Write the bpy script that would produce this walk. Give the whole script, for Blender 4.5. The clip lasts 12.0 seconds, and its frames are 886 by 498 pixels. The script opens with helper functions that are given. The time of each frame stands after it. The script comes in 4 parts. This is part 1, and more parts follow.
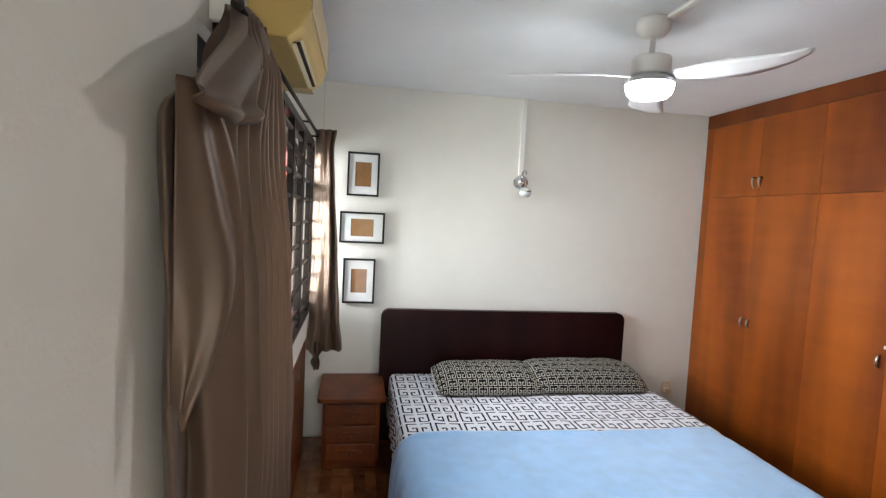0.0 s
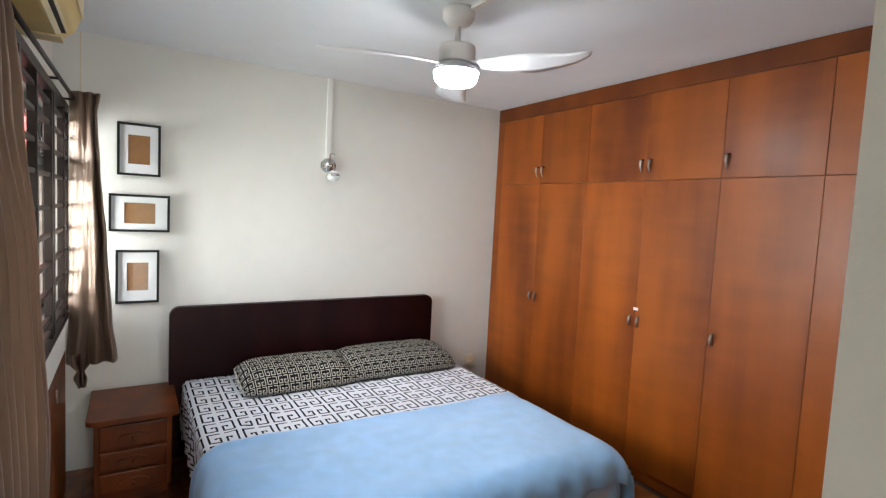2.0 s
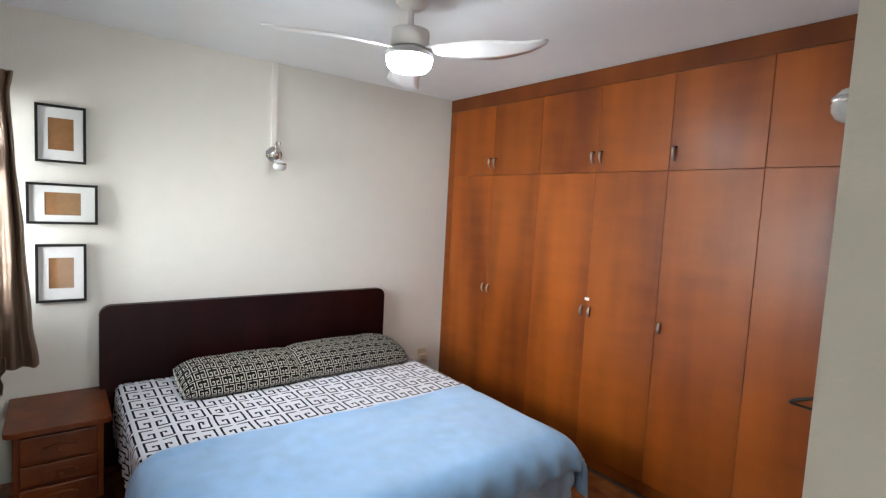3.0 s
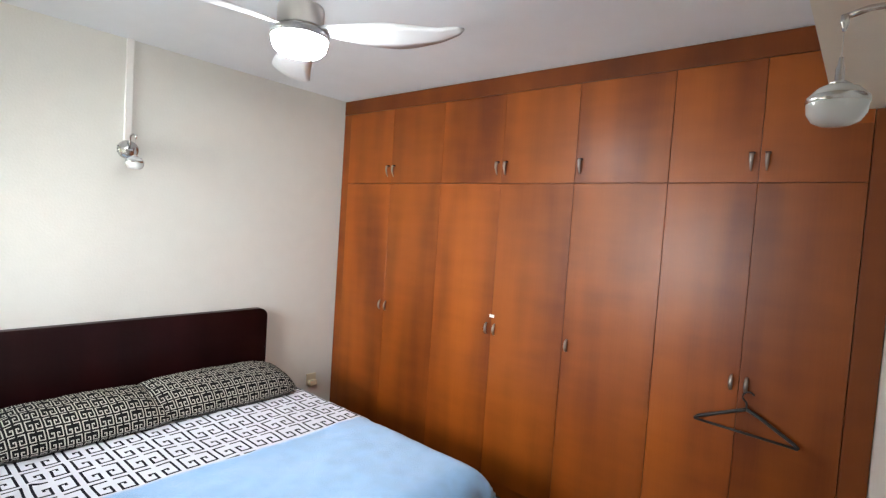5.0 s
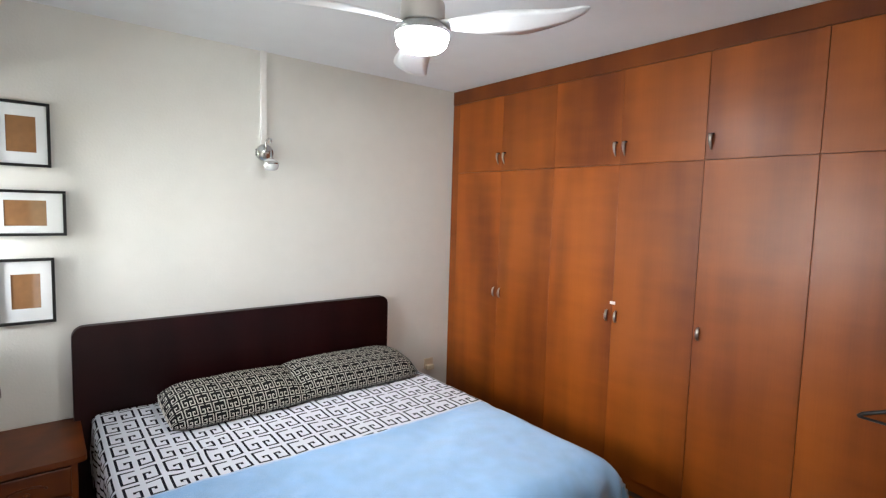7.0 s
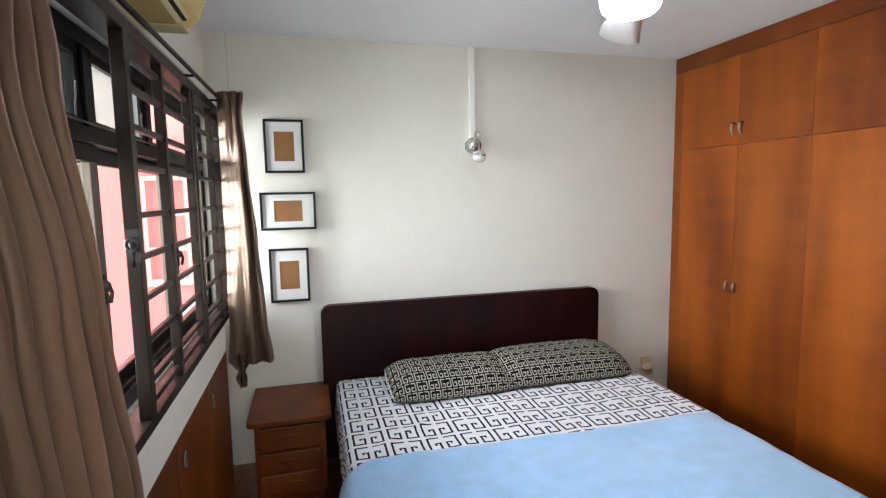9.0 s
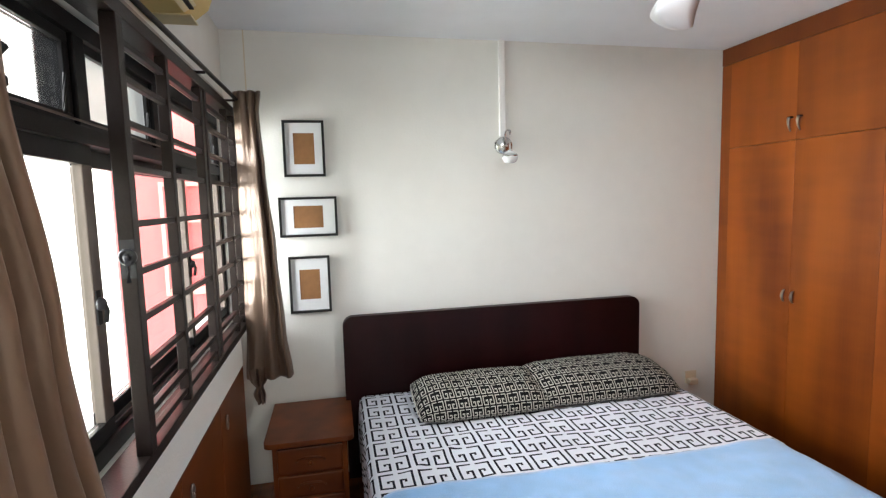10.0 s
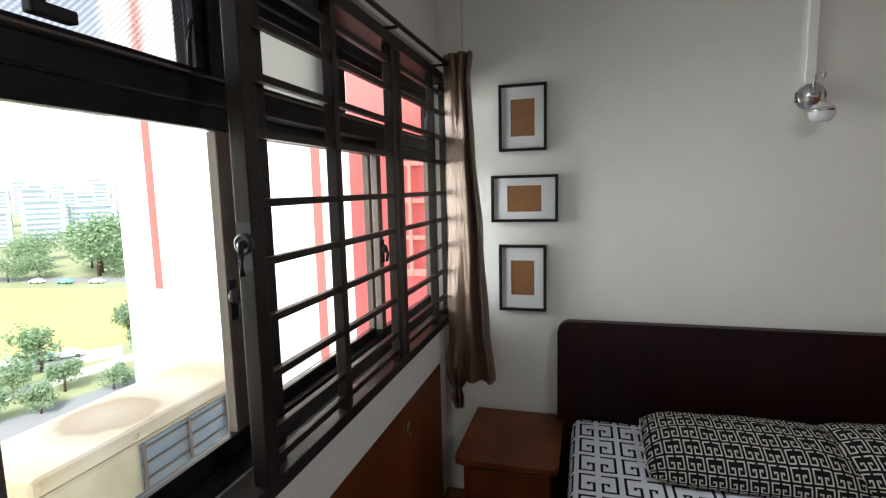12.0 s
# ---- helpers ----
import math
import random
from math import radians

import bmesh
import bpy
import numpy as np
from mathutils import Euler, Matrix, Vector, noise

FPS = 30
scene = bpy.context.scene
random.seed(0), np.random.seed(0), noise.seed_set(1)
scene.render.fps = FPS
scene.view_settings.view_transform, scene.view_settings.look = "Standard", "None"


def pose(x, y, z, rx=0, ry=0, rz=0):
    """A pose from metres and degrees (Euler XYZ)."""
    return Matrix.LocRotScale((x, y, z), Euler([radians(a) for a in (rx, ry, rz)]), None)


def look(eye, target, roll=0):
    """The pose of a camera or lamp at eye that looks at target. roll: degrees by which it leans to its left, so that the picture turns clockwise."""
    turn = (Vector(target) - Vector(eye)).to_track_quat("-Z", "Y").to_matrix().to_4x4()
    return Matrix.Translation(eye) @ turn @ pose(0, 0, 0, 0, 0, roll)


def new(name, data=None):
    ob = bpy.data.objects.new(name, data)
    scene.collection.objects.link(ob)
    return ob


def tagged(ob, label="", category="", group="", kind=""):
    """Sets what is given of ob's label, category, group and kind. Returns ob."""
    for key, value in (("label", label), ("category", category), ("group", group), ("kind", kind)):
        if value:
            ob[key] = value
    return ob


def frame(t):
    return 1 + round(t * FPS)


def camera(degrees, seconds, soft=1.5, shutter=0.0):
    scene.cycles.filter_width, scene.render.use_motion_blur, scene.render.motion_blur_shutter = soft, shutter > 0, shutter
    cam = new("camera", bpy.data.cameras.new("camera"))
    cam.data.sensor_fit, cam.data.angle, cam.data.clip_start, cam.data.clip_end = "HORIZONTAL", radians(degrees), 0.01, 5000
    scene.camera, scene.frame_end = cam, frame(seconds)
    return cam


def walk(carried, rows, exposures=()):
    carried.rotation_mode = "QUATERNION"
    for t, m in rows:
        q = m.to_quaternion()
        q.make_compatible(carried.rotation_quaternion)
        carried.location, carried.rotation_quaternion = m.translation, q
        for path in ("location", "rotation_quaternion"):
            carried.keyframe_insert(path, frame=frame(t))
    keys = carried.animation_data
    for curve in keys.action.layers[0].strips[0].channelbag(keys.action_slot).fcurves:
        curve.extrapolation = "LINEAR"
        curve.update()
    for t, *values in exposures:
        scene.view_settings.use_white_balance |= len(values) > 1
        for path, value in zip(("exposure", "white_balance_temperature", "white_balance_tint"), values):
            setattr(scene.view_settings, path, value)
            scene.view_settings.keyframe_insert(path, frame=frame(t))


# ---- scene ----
cam = camera(82.5, 12.0, soft=1.3)
PATH = [
    (0, (0.197, 0.216, 1.704), (0.537, 2.182, 1.571), 2.9),
    (0.5, (0.17, 0.267, 1.702), (0.733, 2.181, 1.561), 3.0),
    (1, (0.169, 0.29, 1.695), (0.953, 2.125, 1.558), 2.8),
    (1.5, (0.181, 0.298, 1.691), (1.135, 2.05, 1.555), 2.8),
    (2, (0.184, 0.32, 1.685), (1.238, 2.013, 1.54), 2.9),
    (2.5, (0.183, 0.34, 1.678), (1.356, 1.953, 1.529), 3.2),
    (2.7, (0.189, 0.356, 1.678), (1.386, 1.95, 1.522), 3.1),
    (4.3, (0.308, 0.571, 1.669), (1.618, 2.075, 1.525), 3.7),
    (4.5, (0.337, 0.604, 1.669), (1.691, 2.07, 1.544), 3.9),
    (5, (0.362, 0.649, 1.669), (1.893, 1.932, 1.575), 3.8),
    (5.5, (0.314, 0.702, 1.663), (1.974, 1.813, 1.572), 3.6),
    (6, (0.286, 0.707, 1.668), (1.905, 1.877, 1.555), 3.1),
    (6.5, (0.277, 0.698, 1.67), (1.723, 2.073, 1.531), 2.3),
    (7, (0.28, 0.708, 1.669), (1.531, 2.26, 1.505), 1.6),
    (7.5, (0.287, 0.693, 1.675), (1.32, 2.396, 1.498), 0.6),
    (7.7, (0.285, 0.693, 1.675), (1.24, 2.441, 1.495), 0.3),
    (9.3, (0.373, 0.797, 1.663), (0.841, 2.73, 1.448), -1.2),
    (9.5, (0.375, 0.844, 1.668), (0.837, 2.778, 1.454), -1.3),
    (10, (0.38, 0.954, 1.663), (0.797, 2.9, 1.468), -1.5),
    (10.5, (0.43, 1.08, 1.645), (0.725, 3.048, 1.445), -1.7),
    (11, (0.53, 1.262, 1.635), (0.435, 3.25, 1.435), -0.7),
    (11.5, (0.566, 1.377, 1.629), (0.154, 3.321, 1.4), -1.3),
    (12, (0.526, 1.474, 1.641), (-0.014, 3.386, 1.404), -1.4),
]
EXPO = [(0, 2.84), (2.5, 2.88), (4.5, 2.95), (5.5, 3.24), (6.5, 3.12), (7.5, 2.84), (9.5, 2.86), (10.5, 2.82), (11, 2.36), (11.5, 1.78), (12, 1.72)]
walk(cam, [(t, look(eye, target, roll)) for t, eye, target, roll in PATH], EXPO)

# ---- world and lights ----
world = bpy.data.worlds.new("world")
scene.world = world
world.use_nodes = True
wn = world.node_tree
sky = wn.nodes.new("ShaderNodeTexSky")
sky.sky_type, sky.sun_disc = "NISHITA", False
sky.sun_elevation, sky.sun_rotation = radians(41), radians(150)
sky.air_density, sky.dust_density = 1.0, 2.0
haze = wn.nodes.new("ShaderNodeHueSaturation")
haze.inputs["Saturation"].default_value = 0.4
wn.links.new(sky.outputs[0], haze.inputs["Color"])
wn.links.new(haze.outputs[0], wn.nodes["Background"].inputs[0])
wn.nodes["Background"].inputs[1].default_value = 0.15

sun = new("sun", bpy.data.lights.new("sun", "SUN"))
sun.data.energy, sun.data.angle, sun.data.color = 2.2, radians(12), (1.0, 0.95, 0.88)
sun.matrix_world = look((25, -40, 60), (-10, 20, 0))

# Added area lamp outside, kept out of view, standing in for sky light.
win = new("added_sky_fill", bpy.data.lights.new("added_sky_fill", "AREA"))
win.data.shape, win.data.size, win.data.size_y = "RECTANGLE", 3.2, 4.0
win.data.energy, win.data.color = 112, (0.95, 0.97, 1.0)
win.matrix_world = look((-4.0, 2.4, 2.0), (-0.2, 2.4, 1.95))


# ---- materials ----
def material(name, colour, rough=0.6, metal=0.0, noise_scale=0, noise_amount=0.1, bump=0.0, bump_scale=60, stretch=(1, 1, 1), rough_var=0.0, coat=0.0, sheen=0.0, spec=0.5):
    m = bpy.data.materials.new(name)
    m.use_nodes = True
    nt = m.node_tree
    b = nt.nodes["Principled BSDF"]
    b.inputs["Base Color"].default_value = (*colour, 1)
    b.inputs["Roughness"].default_value = rough
    b.inputs["Metallic"].default_value = metal
    b.inputs["Coat Weight"].default_value = coat
    b.inputs["Sheen Weight"].default_value = sheen
    b.inputs["Specular IOR Level"].default_value = spec
    b.inputs["Coat Roughness"].default_value = 0.04
    tc = nt.nodes.new("ShaderNodeTexCoord")
    mp = nt.nodes.new("ShaderNodeMapping")
    mp.inputs["Scale"].default_value = stretch
    nt.links.new(tc.outputs["Object"], mp.inputs[0])
    if noise_scale:
        fine = nt.nodes.new("ShaderNodeTexNoise")
        fine.inputs["Scale"].default_value, fine.inputs["Detail"].default_value = noise_scale, 6
        wide = nt.nodes.new("ShaderNodeTexNoise")
        wide.inputs["Scale"].default_value, wide.inputs["Detail"].default_value = noise_scale * 0.13, 3
        for n in (fine, wide):
            nt.links.new(mp.outputs[0], n.inputs[0])
        add = nt.nodes.new("ShaderNodeMath")
        add.operation = "ADD"
        nt.links.new(fine.outputs[0], add.inputs[0])
        nt.links.new(wide.outputs[0], add.inputs[1])
        ramp = nt.nodes.new("ShaderNodeMapRange")
        ramp.inputs["From Min"].default_value, ramp.inputs["From Max"].default_value = 0.6, 1.4
        ramp.inputs["To Min"].default_value, ramp.inputs["To Max"].default_value = 1 - noise_amount, 1 + noise_amount
        nt.links.new(add.outputs[0], ramp.inputs[0])
        hsv = nt.nodes.new("ShaderNodeHueSaturation")
        hsv.inputs["Color"].default_value = (*colour, 1)
        nt.links.new(ramp.outputs[0], hsv.inputs["Value"])
        nt.links.new(hsv.outputs[0], b.inputs["Base Color"])
        if rough_var:
            rr = nt.nodes.new("ShaderNodeMapRange")
            rr.inputs["To Min"].default_value, rr.inputs["To Max"].default_value = rough - rough_var, rough + rough_var
            nt.links.new(wide.outputs[0], rr.inputs[0])
            nt.links.new(rr.outputs[0], b.inputs["Roughness"])
    if bump:
        bn = nt.nodes.new("ShaderNodeTexNoise")
        bn.inputs["Scale"].default_value, bn.inputs["Detail"].default_value = bump_scale, 5
        nt.links.new(mp.outputs[0], bn.inputs[0])
        bu = nt.nodes.new("ShaderNodeBump")
        bu.inputs["Strength"].default_value, bu.inputs["Distance"].default_value = bump, 0.01
        nt.links.new(bn.outputs[0], bu.inputs["Height"])
        nt.links.new(bu.outputs[0], b.inputs["Normal"])
    return m


def wood(name, dark, light, scale=1.0, rough=0.3, coat=0.3, per_object=0.12, spec=0.28):
    """Veneer with the grain along z of the object, varied a little from panel to panel."""
    m = bpy.data.materials.new(name)
    m.use_nodes = True
    nt = m.node_tree
    b = nt.nodes["Principled BSDF"]
    b.inputs["Roughness"].default_value, b.inputs["Coat Weight"].default_value = rough, coat
    b.inputs["Coat Roughness"].default_value, b.inputs["Specular IOR Level"].default_value = 0.25, spec
    tc = nt.nodes.new("ShaderNodeTexCoord")
    info = nt.nodes.new("ShaderNodeObjectInfo")
    off = nt.nodes.new("ShaderNodeVectorMath")
    off.operation = "ADD"
    mul = nt.nodes.new("ShaderNodeMath")
    mul.operation = "MULTIPLY"
    mul.inputs[1].default_value = 37.0
    nt.links.new(info.outputs["Random"], mul.inputs[0])
    nt.links.new(tc.outputs["Object"], off.inputs[0])
    nt.links.new(mul.outputs[0], off.inputs[1])
    mp = nt.nodes.new("ShaderNodeMapping")
    mp.inputs["Scale"].default_value = (3.6 * scale, 3.6 * scale, 0.6 * scale)
    nt.links.new(off.outputs[0], mp.inputs[0])
    fig = nt.nodes.new("ShaderNodeTexNoise")
    fig.inputs["Scale"].default_value, fig.inputs["Detail"].default_value, fig.inputs["Distortion"].default_value = 1.0, 2.2, 0.1
    nt.links.new(mp.outputs[0], fig.inputs[0])
    mp2 = nt.nodes.new("ShaderNodeMapping")
    mp2.inputs["Scale"].default_value = (140 * scale, 140 * scale, 3 * scale)
    nt.links.new(off.outputs[0], mp2.inputs[0])
    grain = nt.nodes.new("ShaderNodeTexNoise")
    grain.inputs["Scale"].default_value, grain.inputs["Detail"].default_value = 1.0, 3
    nt.links.new(mp2.outputs[0], grain.inputs[0])
    mix = nt.nodes.new("ShaderNodeMath")
    mix.operation = "MULTIPLY_ADD"
    mix.inputs[1].default_value = 0.09
    nt.links.new(grain.outputs[0], mix.inputs[0])
    nt.links.new(fig.outputs[0], mix.inputs[2])
    ramp = nt.nodes.new("ShaderNodeValToRGB")
    ramp.color_ramp.elements[0].position, ramp.color_ramp.elements[0].color = 0.42, (*dark, 1)
    ramp.color_ramp.elements[1].position, ramp.color_ramp.elements[1].color = 0.86, (*light, 1)
    mp3 = nt.nodes.new("ShaderNodeMapping")
    mp3.inputs["Scale"].default_value = (2.5 * scale, 2.5 * scale, 11 * scale)
    nt.links.new(off.outputs[0], mp3.inputs[0])
    ripple = nt.nodes.new("ShaderNodeTexNoise")
    ripple.inputs["Scale"].default_value, ripple.inputs["Detail"].default_value = 1.0, 2
    nt.links.new(mp3.outputs[0], ripple.inputs[0])
    mix2 = nt.nodes.new("ShaderNodeMath")
    mix2.operation = "MULTIPLY_ADD"
    mix2.inputs[1].default_value = 0.22
    nt.links.new(ripple.outputs[0], mix2.inputs[0])
    nt.links.new(mix.outputs[0], mix2.inputs[2])
    nt.links.new(mix2.outputs[0], ramp.inputs[0])
    hsv = nt.nodes.new("ShaderNodeHueSaturation")
    mr = nt.nodes.new("ShaderNodeMapRange")
    mr.inputs["To Min"].default_value, mr.inputs["To Max"].default_value = 1 - per_object, 1 + per_object
    nt.links.new(info.outputs["Random"], mr.inputs[0])
    nt.links.new(mr.outputs[0], hsv.inputs["Value"])
    nt.links.new(ramp.outputs[0], hsv.inputs["Color"])
    nt.links.new(hsv.outputs[0], b.inputs["Base Color"])
    bu = nt.nodes.new("ShaderNodeBump")
    bu.inputs["Strength"].default_value, bu.inputs["Distance"].default_value = 0.08, 0.002
    nt.links.new(grain.outputs[0], bu.inputs["Height"])
    nt.links.new(bu.outputs[0], b.inputs["Normal"])
    return m


def glow(name, colour, strength):
    m = bpy.data.materials.new(name)
    m.use_nodes = True
    b = m.node_tree.nodes["Principled BSDF"]
    b.inputs["Base Color"].default_value = (*colour, 1)
    b.inputs["Emission Color"].default_value = (*colour, 1)
    b.inputs["Emission Strength"].default_value = strength
    return m


def glass(name, colour=(1, 1, 1), rough=0.0, ior=1.45):
    m = bpy.data.materials.new(name)
    m.use_nodes = True
    b = m.node_tree.nodes["Principled BSDF"]
    b.inputs["Base Color"].default_value = (*colour, 1)
    b.inputs["Roughness"].default_value = rough
    b.inputs["IOR"].default_value = ior
    b.inputs["Transmission Weight"].default_value = 1.0
    return m


WALL = material("wall_paint", (0.738, 0.732, 0.682), 0.75, 0, 9, 0.03, 0.12, 90)
CEIL = material("ceiling_paint", (0.82, 0.85, 0.88), 0.85, 0, 6, 0.03, 0.15, 110)
BEAM = material("beam_paint", (0.80, 0.76, 0.66), 0.75, 0, 9, 0.03, 0.12, 90)
VENEER = wood("wardrobe_veneer", (0.125, 0.025, 0.0027), (0.290, 0.071, 0.0062), 1.0, 0.38, 0.10, 0.12, 0.30)
DARKVENEER = wood("wardrobe_dark_veneer", (0.085, 0.017, 0.0020), (0.175, 0.040, 0.0038), 1.0, 0.40, 0.08, 0.05, 0.28)
NIGHTWOOD = wood("nightstand_wood", (0.075, 0.014, 0.002), (0.190, 0.042, 0.005), 1.5, 0.38, 0.06, 0.05)
MAHOGANY = wood("mahogany", (0.008, 0.0018, 0.0022), (0.020, 0.0042, 0.0046), 1.0, 0.36, 0.02, 0.0, 0.16)
PARQUET = wood("parquet_wood", (0.14, 0.045, 0.014), (0.28, 0.10, 0.03), 2.5, 0.25, 0.4, 0.25)
GROUT = material("floor_screed", (0.05, 0.025, 0.012), 0.8, 0, 20, 0.2)
SHEETW = material("sheet_white_cotton", (0.74, 0.76, 0.82), 0.9, 0, 30, 0.05, 0.12, 900, sheen=0.1)
SHEETK = material("sheet_black_print", (0.010, 0.010, 0.018), 0.9, 0, 30, 0.15, 0.12, 900, spec=0.1)
PILLOWK = material("pillow_black_print", (0.009, 0.009, 0.010), 0.9, 0, 30, 0.15, 0.12, 900, spec=0.1)
PILLOWW = material("pillow_cream_print", (0.48, 0.46, 0.40), 0.9, 0, 30, 0.08, 0.12, 900)
FLEECE = material("blue_fleece", (0.25, 0.48, 0.78), 0.95, 0, 14, 0.16, 0.5, 260, sheen=0.6)
TAUPE = material("taupe_curtain_cloth", (0.158, 0.104, 0.071), 0.36, 0.25, 10, 0.10, 0.10, 700, sheen=0.05, spec=0.5)
nt = TAUPE.node_tree
tl, mx = nt.nodes.new("ShaderNodeBsdfTranslucent"), nt.nodes.new("ShaderNodeMixShader")
tl.inputs[0].default_value, mx.inputs[0].default_value = (0.55, 0.42, 0.33, 1), 0.20
nt.links.new(nt.nodes["Principled BSDF"].outputs[0], mx.inputs[1])
nt.links.new(tl.outputs[0], mx.inputs[2])
nt.links.new(mx.outputs[0], nt.nodes["Material Output"].inputs[0])
BRONZE = material("dark_bronze_aluminium", (0.008, 0.007, 0.007), 0.38, 0.0, 25, 0.2, 0.05, 200, rough_var=0.1, spec=0.22)
BROWNBAR = material("brown_painted_steel", (0.018, 0.012, 0.010), 0.38, 0.0, 25, 0.15, 0.08, 160, rough_var=0.1, spec=0.18)
STILE = material("grey_brown_aluminium", (0.16, 0.125, 0.105), 0.45, 0.3, 25, 0.1)
CHROME = material("chrome", (0.60, 0.60, 0.59), 0.24, 1.0, 12, 0.06, rough_var=0.05)
NICKEL = material("brushed_nickel", (0.38, 0.34, 0.30), 0.28, 1.0, 60, 0.08)
ZINC = material("worn_zinc", (0.030, 0.029, 0.031), 0.36, 0.0, 40, 0.2, spec=0.4)
# Veneer copy darkened to carry the shade below the window.
SHADEDWOOD = wood("window_cabinet_shaded_veneer", (0.095, 0.022, 0.003), (0.175, 0.043, 0.006), 1.0, 0.42, 0.03, 0.08)
FANWHITE = material("fan_white_plastic", (0.74, 0.72, 0.70), 0.4, 0, 12, 0.03)
BLADE = material("fan_blade_white", (0.80, 0.81, 0.83), 0.35, 0, 10, 0.03)
ACYELLOW = material("aged_yellow_plastic", (0.62, 0.45, 0.15), 0.45, 0, 7, 0.10, rough_var=0.1)
ACFRONT = material("aged_cream_plastic", (0.72, 0.61, 0.36), 0.45, 0, 7, 0.08)
DARK = material("dark_void", (0.012, 0.011, 0.010), 0.7, 0, 20, 0.2)
BLACKFRAME = material("black_frame_lacquer", (0.008, 0.008, 0.009), 0.4, 0, 40, 0.2, spec=0.3)
MAT = material("white_mount_board", (0.70, 0.72, 0.72), 0.85, 0, 40, 0.02, coat=0.7)
KRAFT = material("kraft_card", (0.25, 0.115, 0.038), 0.8, 0, 35, 0.12, coat=0.7)
TRUNK = material("white_pvc", (0.86, 0.85, 0.82), 0.5, 0, 15, 0.03)
IVORY = material("ivory_plastic", (0.66, 0.57, 0.42), 0.45, 0, 15, 0.05)
HANGER = material("black_plastic", (0.015, 0.016, 0.017), 0.4, 0, 30, 0.2)
STICKER = material("pale_sticker", (0.75, 0.70, 0.72), 0.6, 0, 80, 0.1)
BULB = glow("led_diffuser", (0.95, 0.98, 1.0), 15.0)
GLOBE = material("frosted_globe_glass", (0.82, 0.84, 0.83), 0.18, 0, 20, 0.03, coat=0.5)
GLOBE.node_tree.nodes["Principled BSDF"].inputs["Transmission Weight"].default_value = 0.35
PANE = glass("window_glass", (0.97, 0.99, 0.98), 0.0, 1.05)
FROST = glass("frosted_window_glass", (0.20, 0.21, 0.20), 0.5, 1.25)
FROSTDOT = glass("dotted_window_glass", (0.90, 0.93, 0.91), 0.14, 1.1)
nt = FROSTDOT.node_tree
tc, mp, vo, cr = (nt.nodes.new(k) for k in ("ShaderNodeTexCoord", "ShaderNodeMapping", "ShaderNodeTexVoronoi", "ShaderNodeValToRGB"))
mp.inputs["Scale"].default_value, mp.inputs["Rotation"].default_value = (0, 130, 130), (radians(45), 0, 0)
vo.inputs["Scale"].default_value, vo.inputs["Randomness"].default_value = 1.0, 0.0
cr.color_ramp.elements[0].position, cr.color_ramp.elements[0].color = 0.30, (0.56, 0.57, 0.58, 1)
cr.color_ramp.elements[1].position, cr.color_ramp.elements[1].color = 0.40, (0.27, 0.27, 0.28, 1)
nt.links.new(tc.outputs["Object"], mp.inputs[0])
nt.links.new(mp.outputs[0], vo.inputs["Vector"])
nt.links.new(vo.outputs["Distance"], cr.inputs[0])
nt.links.new(cr.outputs[0], nt.nodes["Principled BSDF"].inputs["Base Color"])
PICGLASS = glass("picture_glass", (1, 1, 1), 0.02, 1.25)
RENDERW = material("white_facade_paint", (0.85, 0.86, 0.85), 0.85, 0, 0.5, 0.04)
PINK = material("coral_facade_paint", (0.55, 0.105, 0.10), 0.85, 0, 0.8, 0.06)
CORALFRAME = material("pale_coral_frame", (0.66, 0.26, 0.22), 0.7, 0, 3, 0.06)
FIELD = material("dry_grass", (0.43, 0.39, 0.14), 0.95, 0, 0.06, 0.12)
GROUNDM = material("green_ground", (0.24, 0.27, 0.15), 0.95, 0, 0.05, 0.3)
ROADM = material("asphalt", (0.22, 0.23, 0.24), 0.9, 0, 0.3, 0.1)
PAVEM = material("pale_concrete", (0.55, 0.53, 0.49), 0.9, 0, 0.3, 0.1)
# Leaf green paled and greyed: the outdoor haze sits in this colour.
LEAF = material("hazed_leaf_green", (0.27, 0.37, 0.26), 0.8, 0, 0.6, 0.3, spec=0.1)
nt = LEAF.node_tree
tl, mx = nt.nodes.new("ShaderNodeBsdfTranslucent"), nt.nodes.new("ShaderNodeMixShader")
tl.inputs[0].default_value, mx.inputs[0].default_value = (0.30, 0.43, 0.22, 1), 0.5
nt.links.new(nt.nodes["Principled BSDF"].outputs[0], mx.inputs[1])
nt.links.new(tl.outputs[0], mx.inputs[2])
nt.links.new(mx.outputs[0], nt.nodes["Material Output"].inputs[0])
BARK = material("bark", (0.12, 0.085, 0.06), 0.9, 0, 3, 0.2)
# Blue-grey distance haze is mixed into the blocks' base colour.
CITY = material("far_block_hazed_paint", (0.34, 0.40, 0.45), 0.9, 0, 0.05, 0.08)
CITYWIN = material("far_block_windows", (0.15, 0.20, 0.24), 0.5, 0, 0.1, 0.2)
CONDTOP = material("condenser_cream_stained", (0.56, 0.50, 0.36), 0.6, 0, 4, 0.5)
CONDFIN = material("condenser_fins", (0.20, 0.25, 0.30), 0.5, 0.2, 30, 0.15)
CONDLID = bpy.data.materials.new("condenser_lid_ring_stain")
CONDLID.use_nodes = True
nt = CONDLID.node_tree
tc, ns, va, ln, cr = (nt.nodes.new(k) for k in ("ShaderNodeTexCoord", "ShaderNodeTexNoise", "ShaderNodeVectorMath", "ShaderNodeVectorMath", "ShaderNodeValToRGB"))
va.operation, ln.operation = "MULTIPLY_ADD", "LENGTH"
